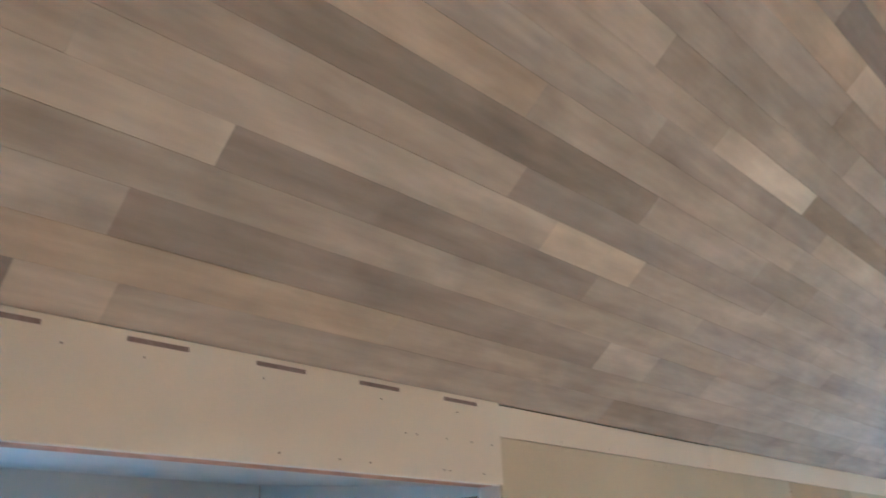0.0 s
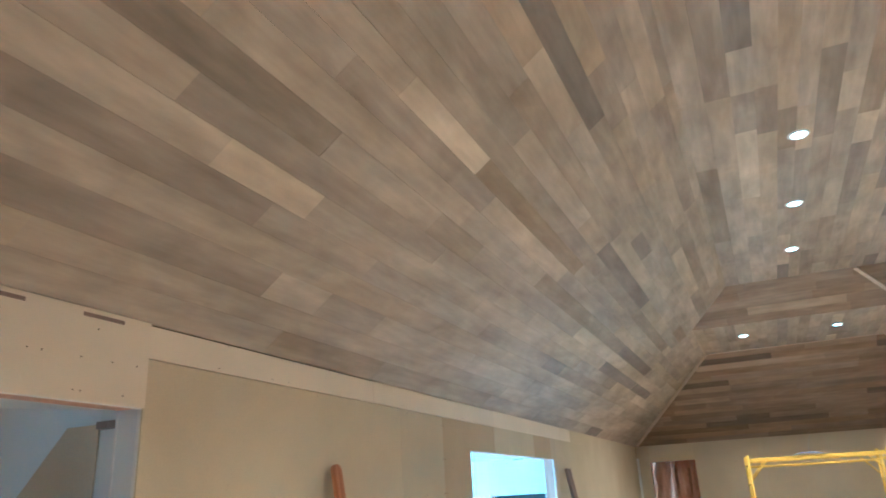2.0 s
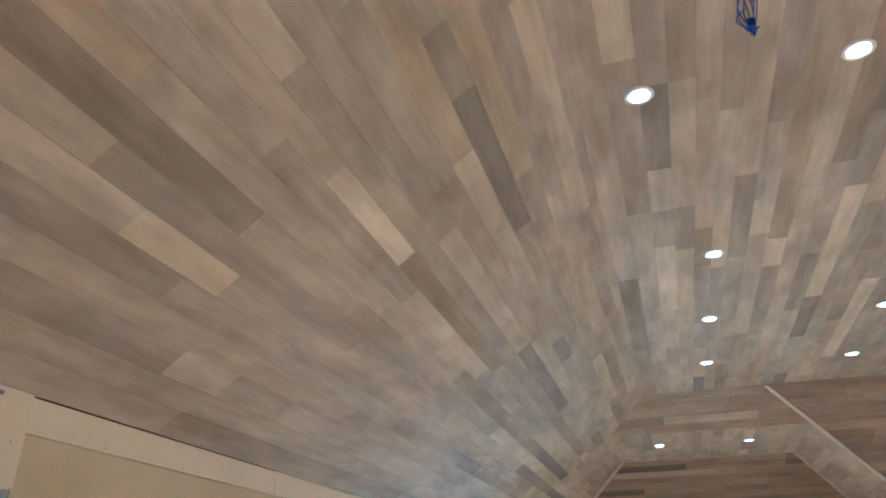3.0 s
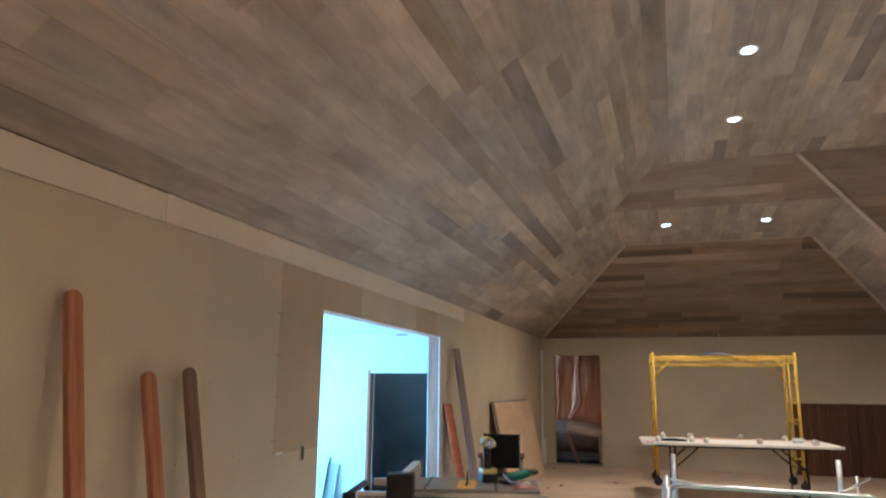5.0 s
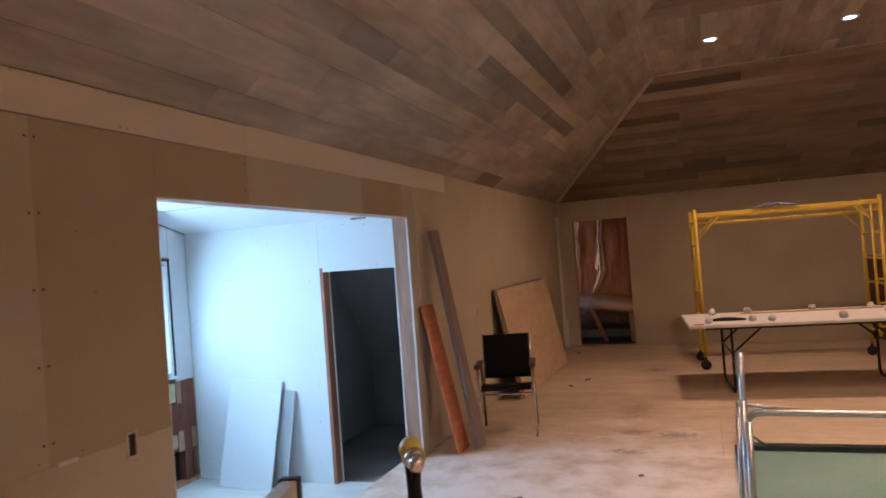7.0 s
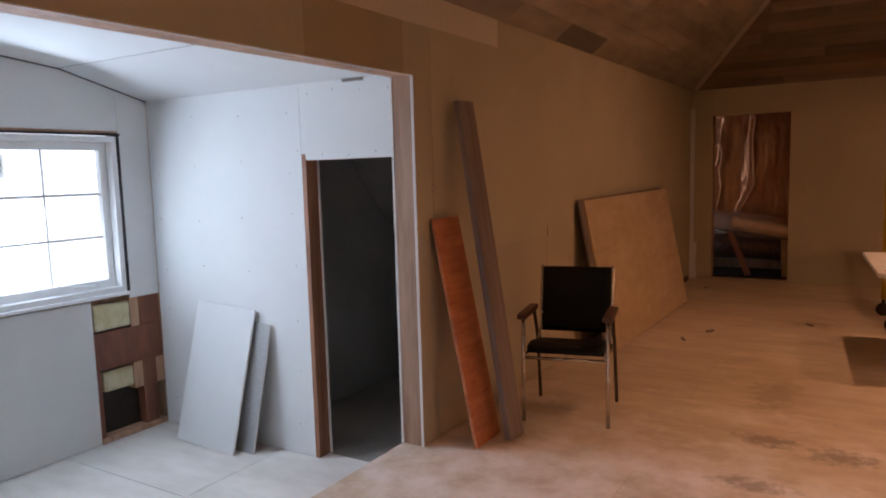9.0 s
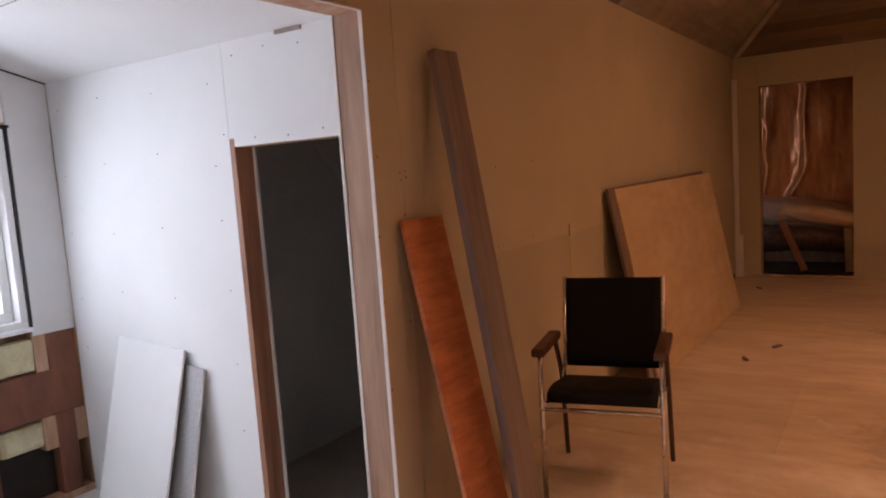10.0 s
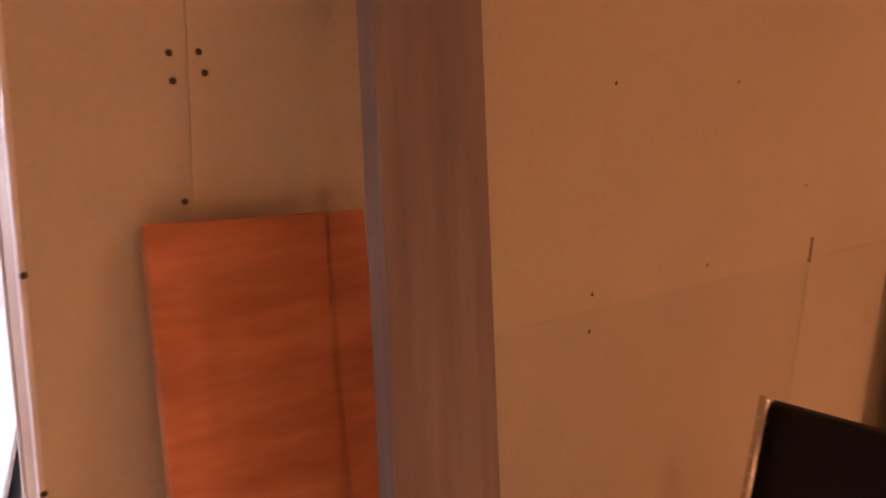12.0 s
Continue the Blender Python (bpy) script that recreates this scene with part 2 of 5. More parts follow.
GREEN_SHEET = material("green_board", (0.20, 0.34, 0.29), (0.28, 0.43, 0.37), 0.42, grain=(1.5, 1.5, 1.5), bump=0.05, spot=((0.62, 0.68, 0.62), 3.0, 0.64, 0.6))
GREY_BOX = material("grey_cardboard", (0.45, 0.45, 0.44), (0.58, 0.58, 0.56), 0.7)
BLUE_WIRE = material("blue_wire", (0.01, 0.06, 0.55), (0.02, 0.10, 0.70), 0.4, bump=0)
BLUE_RAG = material("blue_cloth", (0.12, 0.16, 0.5), (0.45, 0.5, 0.72), 0.8, grain=(12, 12, 12))
GREEN_TOOL = material("green_tool", (0.005, 0.10, 0.07), (0.01, 0.16, 0.11), 0.4)
CLEAR_PACK = glassy("clear_pack", (0.85, 0.78, 0.74), 0.2, 0.7)
PINK_CARD = material("pink_card", (0.6, 0.25, 0.2), (0.75, 0.4, 0.32), 0.6)
PLASTIC_SHEET = material("brown_vapour_sheet", (0.42, 0.14, 0.045), (0.66, 0.27, 0.095), 0.24, 0.35, grain=(7, 7, 1.6), fine=30, bump=0.5)
FOIL_DUCT = material("foil_duct", (0.84, 0.64, 0.48), (0.92, 0.74, 0.58), 0.22, 0.75, grain=(9, 9, 9), bump=0.5)
INSULATION = material("yellow_insulation", (0.55, 0.50, 0.28), (0.68, 0.64, 0.44), 0.95, grain=(14, 14, 14), bump=0.6)
# near-black colour that stands in for the shade inside hollows
HOLLOW_SHADE = material("hollow_shade", (0.02, 0.016, 0.013), (0.04, 0.03, 0.025), 0.9)
SCREW = material("screw_dark", (0.05, 0.033, 0.022), (0.085, 0.058, 0.04), 0.5, 0.3, bump=0)
LAMP_GLOW = glow("downlight_glow", (1.0, 0.86, 0.68), 14.0)
TAPE = material("sealing_tape_black", (0.012, 0.012, 0.013), (0.03, 0.03, 0.03), 0.6, bump=0.1)
GLASS = glassy("window_glass", (1, 1, 1), 0.02, 1.0, 1.0)
LABEL = material("paper_label", (0.55, 0.52, 0.45), (0.66, 0.62, 0.54), 0.7)
CASTER = material("black_rubber", (0.012, 0.012, 0.012), (0.022, 0.022, 0.022), 0.75)


# ---- builders ----
def mesh_object(name, bm, mats, parent=None, label=""):
    me = bpy.data.meshes.new(name)
    bm.normal_update()
    bm.to_mesh(me)
    bm.free()
    for m in mats if isinstance(mats, (list, tuple)) else [mats]:
        me.materials.append(m)
    ob = new(name, me)
    if parent:
        ob.parent = parent
    if label:
        tagged(ob, label=label)
    return ob


def part(name, bm, mat, parent, label=""):
    return mesh_object(name, bm, mat, parent, label)


def thing(name, label, category, m=None, group="", kind=""):
    ob = tagged(new(name), label, category, group, kind)
    if m is not None:
        ob.matrix_basis = m
    return ob


def smooth(bm):
    for f in bm.faces:
        f.smooth = True
    return bm


def add_box(bm, a, b, bevel=0.0, m=None):
    """A box between two corners, its edges rounded by bevel."""
    made = bmesh.ops.create_cube(bm, size=1)["verts"]
    for v in made:
        v.co = Vector([a[i] + (v.co[i] + 0.5) * (b[i] - a[i]) for i in range(3)])
    if bevel:
        edges = list({e for v in made for e in v.link_edges})
        made = list({v for f in bmesh.ops.bevel(bm, geom=edges, offset=bevel, segments=2, affect="EDGES", profile=0.6)["faces"] for v in f.verts})
    if m is not None:
        for v in made:
            v.co = m @ v.co
    return bm


def boxed(a, b, bevel=0.0, m=None):
    return add_box(bmesh.new(), a, b, bevel, m)


def add_tube(bm, points, r, sides=10, caps=True):
    """A tube of radius r (one, or one for each point) along a line of points."""
    pts = [Vector(p) for p in points]
    rs = r if isinstance(r, (list, tuple)) else [r] * len(pts)
    rings, up = [], None
    for i, p in enumerate(pts):
        d = (pts[min(i + 1, len(pts) - 1)] - pts[max(i - 1, 0)]).normalized()
        if up is None or abs(up.dot(d)) > 0.95:
            up = Vector((0, 0, 1)) if abs(d.z) < 0.9 else Vector((1, 0, 0))
        s = d.cross(up).normalized()
        up = s.cross(d).normalized()
        rings.append([bm.verts.new(p + rs[i] * (math.cos(2 * math.pi * j / sides) * s + math.sin(2 * math.pi * j / sides) * up)) for j in range(sides)])
    for a, b in zip(rings, rings[1:]):
        for j in range(sides):
            f = bm.faces.new((a[j], a[(j + 1) % sides], b[(j + 1) % sides], b[j]))
            f.smooth = True
    if caps:
        bm.faces.new(rings[0][::-1])
        bm.faces.new(rings[-1])
    bmesh.ops.recalc_face_normals(bm, faces=bm.faces[:])
    return bm


def tube(points, r, sides=10):
    return add_tube(bmesh.new(), points, r, sides)


def bend(points, radius=0.06, steps=5):
    """Rounds the corners of a polyline."""
    pts = [Vector(p) for p in points]
    out = [pts[0]]
    for a, b, c in zip(pts, pts[1:], pts[2:]):
        r = min(radius, (a - b).length * 0.45, (c - b).length * 0.45)
        p, q = b + (a - b).normalized() * r, b + (c - b).normalized() * r
        out += [(1 - u) ** 2 * p + 2 * u * (1 - u) * b + u * u * q for u in [i / steps for i in range(steps + 1)]]
    return out + [pts[-1]]


def lathe(profile, sides=20, m=None):
    """A turned solid about z from (radius, height) pairs."""
    bm = bmesh.new()
    rings = [[bm.verts.new((r * math.cos(2 * math.pi * j / sides), r * math.sin(2 * math.pi * j / sides), z)) for j in range(sides)] for r, z in profile]
    for a, b in zip(rings, rings[1:]):
        for j in range(sides):
            bm.faces.new((a[j], a[(j + 1) % sides], b[(j + 1) % sides], b[j])).smooth = True
    bm.faces.new(rings[0][::-1])
    bm.faces.new(rings[-1])
    if m is not None:
        bm.transform(m)
    return bm


def extrude_shape(outline, depth, axis="y", bevel=0.0):
    """A flat outline given in (u, v), drawn out by depth along the axis."""
    bm = bmesh.new()
    place = {"y": lambda u, v, d: (u, d, v), "x": lambda u, v, d: (d, u, v), "z": lambda u, v, d: (u, v, d)}[axis]
    lo = [bm.verts.new(place(u, v, 0)) for u, v in outline]
    hi = [bm.verts.new(place(u, v, depth)) for u, v in outline]
    bm.faces.new(lo)
    bm.faces.new(hi)
    for i in range(len(lo)):
        j = (i + 1) % len(lo)
        bm.faces.new((lo[i], lo[j], hi[j], hi[i]))
    bmesh.ops.recalc_face_normals(bm, faces=bm.faces[:])
    if bevel:
        bmesh.ops.bevel(bm, geom=bm.edges[:], offset=bevel, segments=2, affect="EDGES")
    return bm


def structure(name, bm, mats):
    return tagged(mesh_object(name, bm, mats), kind="structure")


def panel(name, a, b, mat, parent, bevel=0.0015):
    return part(name, boxed(a, b, bevel), mat, parent)


BLACK_GREEN = material("dark_green_edge", (0.008, 0.016, 0.014), (0.015, 0.026, 0.022), 0.4, bump=0.05)
# grey drywall of the offcut; in the closet its darkness stands for shade
DRYWALL_GREY_SHADE = material("drywall_grey_and_shade", (0.34, 0.35, 0.35), (0.42, 0.43, 0.43), 0.85, grain=(2, 2, 2), bump=0.06)

# bright overcast distance outside the dormer windows
sky_card = bmesh.new()
add_box(sky_card, (-14.0, -14, -6), (-13.9, 30, 14))
tagged(mesh_object("backdrop_sky", sky_card, glow("overcast_glow", (0.88, 0.95, 1.0), 7.0)), kind="structure")
GYPSUM = material("gypsum_edge", (0.74, 0.73, 0.70), (0.80, 0.79, 0.76), 0.9, grain=(20, 20, 20), bump=0.1)
for m in (BLACK_VINYL, BLACK_PLASTIC, BLACK_STEEL):
    m.node_tree.nodes["Principled BSDF"].inputs["Specular IOR Level"].default_value = 0.25
STICKER = glassy("sticker_paper", (0.78, 0.78, 0.75), 0.9, 0.6)


# ---- the setting: walls ----
T = 0.14
PT = 0.012


def wall_with_panels(name, core, panels, core_mat=STUD):
    w = structure(name, core, core_mat)
    for a, b, mat in panels:
        panel("drywall_panel", a, b, mat, w, 0.0008)
    return w


core = bmesh.new()
OP1, OP2 = (9.335, 12.20), (2.5, 5.34)
HEAD1, HEAD2 = 1.985, 2.02
for y0, y1, z0, z1 in [(YS, OP2[0], 0, HW), (OP2[0], OP2[1], HEAD2 + 0.04, HW), (OP2[1], OP1[0], 0, HW), (OP1[0], OP1[1], HEAD1 + 0.04, HW), (OP1[1], YD, 0, HW)]:
    add_box(core, (-T + PT, y0, z0 - 0.2 if z0 == 0 else z0), (-PT - 0.002, y1, z1 + 0.08 if z1 == HW else z1))
add_box(core, (-0.3, YS - T, HW + 0.002), (-0.001, YD + T, HW + 0.12))
g = 0.0003
WEST = [(YS, OP2[0], 0, HW, DRYWALL, 0), (1.2, 5.35, HEAD2, HW, DRYWALL_PALE, 0.012),
        (5.35, 7.5, 2.25, HW - 0.009, DRYWALL_PALE, 0.002), (7.5, 10.05, 2.25, HW - 0.006, DRYWALL_PALE, 0.004), (10.05, 13.17, 2.25, HW, DRYWALL_PALE, 0.003),
        (5.35, 7.92, 0.965, 2.245, DRYWALL, 0), (7.92, 8.71, 0.965, 2.245, DRYWALL, 0.001), (8.71, OP1[0], 0.965, 2.245, DRYWALL_TAN, 0),
        (5.35, 7.92, 0, 0.965, DRYWALL, 0), (7.92, OP1[0], 0, 0.965, DRYWALL, 0.001),
        (OP1[0], 10.03, HEAD1, 2.245, DRYWALL_TAN, 0), (10.03, 11.39, HEAD1, 2.25, DRYWALL, 0.001), (11.39, 12.12, HEAD1, 2.25, DRYWALL_TAN, 0),
        (12.20, 12.372, 0, 2.25, DRYWALL, 0), (12.372, 13.925, 1.01, 2.25, DRYWALL, 0.001), (13.17, 13.925, 2.25, HW, DRYWALL, 0.001), (12.372, 13.925, 0, 1.01, DRYWALL, 0),
        (13.925, 16.3, 1.01, HW, DRYWALL, 0), (13.925, 16.3, 0, 1.01, DRYWALL, 0.001), (16.3, YD, 1.01, HW, DRYWALL, 0.001), (16.3, YD, 0, 1.01, DRYWALL, 0),
        (12.12, 12.20, HEAD1, 2.25, DRYWALL, 0)]
wall_west = wall_with_panels("wall_west", core, [((-PT, y0 + g, max(z0, 0.006)), (x, y1 - g, z1 - g), m) for y0, y1, z0, z1, m, x in WEST], TRIM_WOOD)
panel("joint_gap", (-PT - 0.001, 5.36, HW - 0.03), (-0.007, 9.0, HW - 0.001), GAP, wall_west, 0.001)

# lumber in the edges of the openings
for (y0, y1), head in ((OP1, HEAD1), (OP2, HEAD2)):
    lining = thing("trim_opening_%s" % ("north" if y0 > 8 else "south"), "rough pine lumber lining of a wide wall opening", "door frame", kind="structure")
    mat = STUD_DUSTY if y0 > 8 else DRYWALL_GREY
    part("stud", boxed((-T + 0.004, y1 - 0.001, 0), (-PT - 0.002, y1 + 0.04, head + 0.04), 0.002), mat, lining)
    part("stud", boxed((-T + 0.004, y0 - 0.04, 0), (-PT - 0.002, y0 + 0.001, head + 0.04), 0.002), mat, lining)
    for ye, ys in ((y1, 1), (y0, -1)):
        for xa, xb in ((-PT - 0.003, 0.0015), (-T - 0.006, -T + 0.008)):
            part("drywall_edge", boxed((xa, min(ye - 0.004 * ys, ye + 0.002 * ys), 0.001), (xb, max(ye - 0.004 * ys, ye + 0.002 * ys), head + 0.002), 0.001), GYPSUM, lining)
    part("drywall_edge", boxed((-PT - 0.003, y0, head - 0.004), (0.0015, y1, head + 0.001), 0.001), GYPSUM, lining)
    part("header", boxed((-T + 0.004, y0, head), (-PT - 0.002, y1, head + 0.04), 0.002), STUD, lining)

# far wall with the rough doorway, hall walls
FD = (0.26, 1.15, 0.03, 2.085)
core = bmesh.new()
for x0, x1, z0, z1 in [(-T, FD[0], -0.2, HW), (FD[0], FD[1], FD[3], HW), (FD[0], FD[1], -0.2, FD[2]), (FD[1], WB, -0.2, HW)]:
    add_box(core, (x0, YD + PT, z0), (x1, YD + T, z1))
add_box(core, (-T, YD + 0.001, HW + 0.002), (WB + T, YD + 0.3, HW + 0.12))
NORTH = [(0.004, FD[0], 0, HW, DRYWALL), (FD[0], FD[1], FD[3], HW, DRYWALL), (FD[1], 2.45, 0, HW, DRYWALL), (2.45, 4.47, 0, HW, DRYWALL), (4.47, WB, 1.215, HW, DRYWALL)]
wall_north = wall_with_panels("wall_north", core, [((x0 + g, YD, max(z0, 0.004)), (x1 - g, YD + PT, z1 - g), m) for x0, x1, z0, z1, m in NORTH])
for i in range(14):
    x = 4.47 + i * 0.1435
    panel("wainscot_board", (x + 0.002, YD - 0.006, 0.004), (x + 0.1415, YD + PT, 1.205), WAINSCOT, wall_north, 0.003)
panel("cap_rail", (4.46, YD - 0.02, 1.2), (WB, YD + PT, 1.225), WAINSCOT, wall_north, 0.003)
panel("door_sill", (FD[0] - 0.1, YD - 0.012, 0.004), (FD[1] + 0.02, YD + T, FD[2]), TRIM_WOOD, wall_north, 0.003)
panel("door_stud", (FD[0] - 0.04, YD + PT + 0.001, FD[2]), (FD[0] + 0.002, YD + T, FD[3]), STUD, wall_north, 0.002)
panel("door_stud", (FD[1] - 0.002, YD + PT + 0.001, FD[2]), (FD[1] + 0.04, YD + T, FD[3]), STUD, wall_north, 0.002)

structure("wall_bay_east", boxed((WB, YE, -0.2), (WB + T, YD + T, HW)), DRYWALL)
structure("wall_hall_north", boxed((WB + T, YE, -0.2), (WM, YE + T, HW)), DRYWALL)
structure("wall_east", boxed((WM, YS - T, -0.2), (WM + T, YE + T, HW)), DRYWALL)
structure("wall_south", boxed((-T, YS - T, -0.2), (WM, YS, H1 + 0.1)), DRYWALL)

# ---- dormer rooms behind the openings ----
CEIL = [(0.22, 2.04), (-0.40, 2.21), (-1.2, 2.30), (-2.2, 2.30), (-2.85, 2.15), (-3.1, 2.04)]   # y from the north end, height


def dormer(yn, width, ys_win, tag, closet):
    """A dormer room: its north end at yn, its window wall at XW."""
    y0 = yn - width
    w0, w1 = ys_win
    wz0, wz1 = 0.70, 1.80
    ceil = bmesh.new()
    prof = [(yn - 0.22 + dy, z) for dy, z in CEIL] if closet else [(yn + 0.1, 2.03), (y0 - 0.1, 2.03)]
    rise = 0.0 if closet else 0.25      # the south ceiling climbs towards its window
    for (ya, za), (yb, zb) in zip(prof, prof[1:]):
        lo = [ceil.verts.new((x, y, z)) for x, y, z in ((XW - T, ya, za + rise), (-T, ya, za), (-T, yb, zb), (XW - T, yb, zb + rise))]
        hi = [ceil.verts.new(v.co + Vector((0, 0, 0.05))) for v in lo]
        ceil.faces.new(lo)
        ceil.faces.new(hi[::-1])
        for i in range(4):
            ceil.faces.new((lo[i], hi[i], hi[(i + 1) % 4], lo[(i + 1) % 4]))
    bmesh.ops.remove_doubles(ceil, verts=ceil.verts[:], dist=0.0005)
    bmesh.ops.recalc_face_normals(ceil, faces=ceil.faces[:])
    structure("ceiling_dormer_" + tag, ceil, DRYWALL_GREY)
    joint = add_tube(bmesh.new(), [(XW + 0.003, y, z + rise - 0.003) for y, z in prof], 0.005, 6)
    for ya, za in (prof[1], prof[3]) if closet else ():
        add_tube(joint, [(XW + 0.01, ya, za), (-T - 0.004, ya, za)], 0.002, 5)
    structure("trim_ceiling_joint_" + tag, joint, GAP)
    # window wall
    hole = (yn - 0.53, yn, STEP, 0.655) if closet else None
    core = bmesh.new()
    for a, b, c, d in [(y0 - T, w0, STEP - 0.1, 2.5), (w0, w1, wz1, 2.5), (w0, w1, STEP - 0.1, wz0), (w1, yn + T, STEP - 0.1 if not closet else 0.0, 2.5)]:
        add_box(core, (XW - T, a, c), (XW - PT - 0.09 if (c < 0 and closet and a >= w0) else XW - PT, b, d))
    add_box(core, (XW - T - 0.04, y0 - T, STEP - 0.1), (XW - T - 0.001, yn + T, wz0 - 0.03))
    add_box(core, (XW - T - 0.04, w1 + 0.03, STEP - 0.1), (XW - T - 0.002, yn + T, 2.5))
    wall = structure("wall_window_" + tag, core, STUD)
    ey = hole[0] if hole else yn
    pieces = [(y0, w0, STEP, 2.45), (w0, w1, wz1 + 0.02, 2.45), (w0, min(w1, ey), STEP, wz0 - 0.02), (w1, yn, 0.655 if hole else STEP, 2.45)]
    for a, b, c, d in pieces:
        panel("drywall_panel", (XW - PT, a + 0.002, c + 0.004), (XW, b - 0.002, d - 0.002), DRYWALL_GREY, wall)
    if hole:
        # torn-open corner: studs, blocking and insulation
        panel("insulation_batt", (XW - 0.09, hole[0] + 0.02, 0.46), (XW - 0.02, hole[0] + 0.36, 0.64), INSULATION, wall, 0.02)
        panel("insulation_batt", (XW - 0.09, hole[0] + 0.06, 0.02), (XW - 0.03, hole[0] + 0.40, 0.17), INSULATION, wall, 0.03)
        panel("blocking", (XW - 0.1, hole[0] - 0.005, 0.19), (XW - 0.005, yn - 0.002, 0.45), WAINSCOT_RED, wall, 0.004)
        panel("wall_stud", (XW - 0.1, yn - 0.17, 0.45), (XW - 0.008, yn - 0.005, 0.655), WAINSCOT_RED, wall, 0.003)
        panel("wall_stud", (XW - 0.1, yn - 0.17, STEP + 0.04), (XW - 0.01, yn - 0.06, 0.19), WAINSCOT_RED, wall, 0.003)
        panel("wall_stud", (XW - 0.1, hole[0] - 0.004, STEP + 0.04), (XW - 0.006, hole[0] + 0.035, 0.19), WAINSCOT_RED, wall, 0.003)
        panel("sole_plate", (XW - 0.1, hole[0], STEP + 0.002), (XW + 0.004, yn, STEP + 0.04), STUD, wall, 0.003)
        # sheet coloured as the shade deep in the cavity
        panel("cavity_back", (XW - 0.1, hole[0] + 0.03, STEP + 0.04), (XW - 0.088, yn - 0.06, 0.19), HOLLOW_SHADE, wall)
    # end walls
    cx0, cx1, cz = -0.94, -0.16, 1.577
    core = bmesh.new()
    if closet:
        for a, b, c, d in [(XW - T, cx0 - 0.0, STEP - 0.1, 2.5), (cx0, cx1, cz + 0.04, 2.5), (cx1, -T + 0.004, STEP - 0.1, 2.5)]:
            add_box(core, (a, yn + PT, c), (b, yn + 0.10, d))
    else:
        add_box(core, (XW - T, yn + PT, STEP - 0.1), (-T + 0.004, yn + 0.10, 2.5))
    endw = structure("wall_dormer_north_" + tag, core, STUD)
    if closet:
        panel("drywall_panel", (XW + 0.002, yn, STEP + 0.004), (cx0 - 0.03, yn + PT - 0.001, 2.04), DRYWALL_GREY, endw)
        panel("drywall_panel", (cx0 - 0.028, yn, cz + 0.002), (-T - 0.002, yn + PT - 0.001, 2.04), DRYWALL_GREY, endw)
        panel("door_stud", (cx0 - 0.03, yn - 0.001, STEP), (cx0 + 0.004, yn + 0.11, cz + 0.04), STUD_RED, endw, 0.003)
        panel("door_header", (cx0, yn + PT, cz), (cx1, yn + 0.10, cz + 0.038), STUD, endw, 0.002)
        panel("drywall_edge", (cx0 + 0.002, yn + 0.10, STEP), (cx0 + 0.012, yn + 0.116, cz), DRYWALL_GREY, endw)
    else:
        panel("drywall_panel", (XW + 0.002, yn, STEP + 0.004), (-0.33, yn + PT - 0.001, 2.3), DRYWALL_GREY, endw)
        panel("drywall_panel", (-0.328, yn, STEP + 0.004), (-T, yn + PT - 0.001, 2.3), DRYWALL_GREY, endw)
        # wedge coloured tan for warm light and shade from the window
        wedge = extrude_shape([(-0.55, 1.982), (-0.335, 1.982), (-0.335, STEP + 0.01), (-2.41, STEP + 0.01), (-2.41, 0.06)], -0.006, "y")
        bmesh.ops.translate(wedge, verts=wedge.verts[:], vec=(0, yn - 0.001, 0))
        part("sloped_panel", wedge, DRYWALL_TAN, endw)
        panel("block", (-0.32, yn - 0.04, 1.955), (-T - 0.004, yn - 0.001, 1.99), BOARD_GREY, endw, 0.003)
    structure("wall_dormer_south_" + tag, boxed((XW - T, y0 - 0.1, STEP - 0.1), (-T + 0.004, y0, 2.5)), DRYWALL_GREY)
    # floor
    fl = structure("floor_dormer_" + tag, boxed((XW - T, y0 - 0.1, STEP - 0.12), (-T + 0.002, yn + 0.1, STEP - 0.012)), GAP)
    cuts = [y0, y0 + 0.9, yn - 0.79, yn + 0.1]
    for a, b in zip(cuts, cuts[1:]):
        panel("floor_panel", (XW - 0.1, a + 0.002, STEP - 0.012), (-1.26, b - 0.002, STEP), SUBFLOOR_DUSTY, fl)
        panel("floor_panel", (-1.256, a + 0.002, STEP - 0.012), (-T - 0.004, b - 0.002, STEP), SUBFLOOR_DUSTY, fl)
    # window
    win = thing("window_" + ("1" if closet else "2"), "white vinyl double casement window with grilles, black sealing tape", "window", kind="structure")
    xo = XW - 0.10
    for a, b, c, d in [(w0 + 0.012, w1 - 0.012, wz1 - 0.05, wz1 - 0.012), (w0 + 0.012, w1 - 0.012, wz0 + 0.012, wz0 + 0.05), (w0 + 0.012, w0 + 0.05, wz0 + 0.05, wz1 - 0.05), (w1 - 0.05, w1 - 0.012, wz0 + 0.05, wz1 - 0.05)]:
        part("window_frame", boxed((xo - 0.03, a, c), (XW - 0.004, b, d), 0.004), WHITE_PAINT, win)
    mid = (w0 + w1) / 2
    part("mullion", boxed((xo - 0.03, mid - 0.04, wz0 + 0.05), (XW - 0.02, mid + 0.04, wz1 - 0.05), 0.006), WHITE_PAINT, win)
    for a, b in ((w0 + 0.05, mid - 0.04), (mid + 0.04, w1 - 0.05)):
        sash = bmesh.new()
        c, d, s = wz0 + 0.05, wz1 - 0.05, 0.055
        for p, q, r, t in [(a, b, d - s, d), (a, b, c, c + s), (a, a + s, c + s, d - s), (b - s, b, c + s, d - s)]:
            add_box(sash, (xo - 0.02, p + 0.002, r), (xo + 0.03, q - 0.002, t), 0.005)
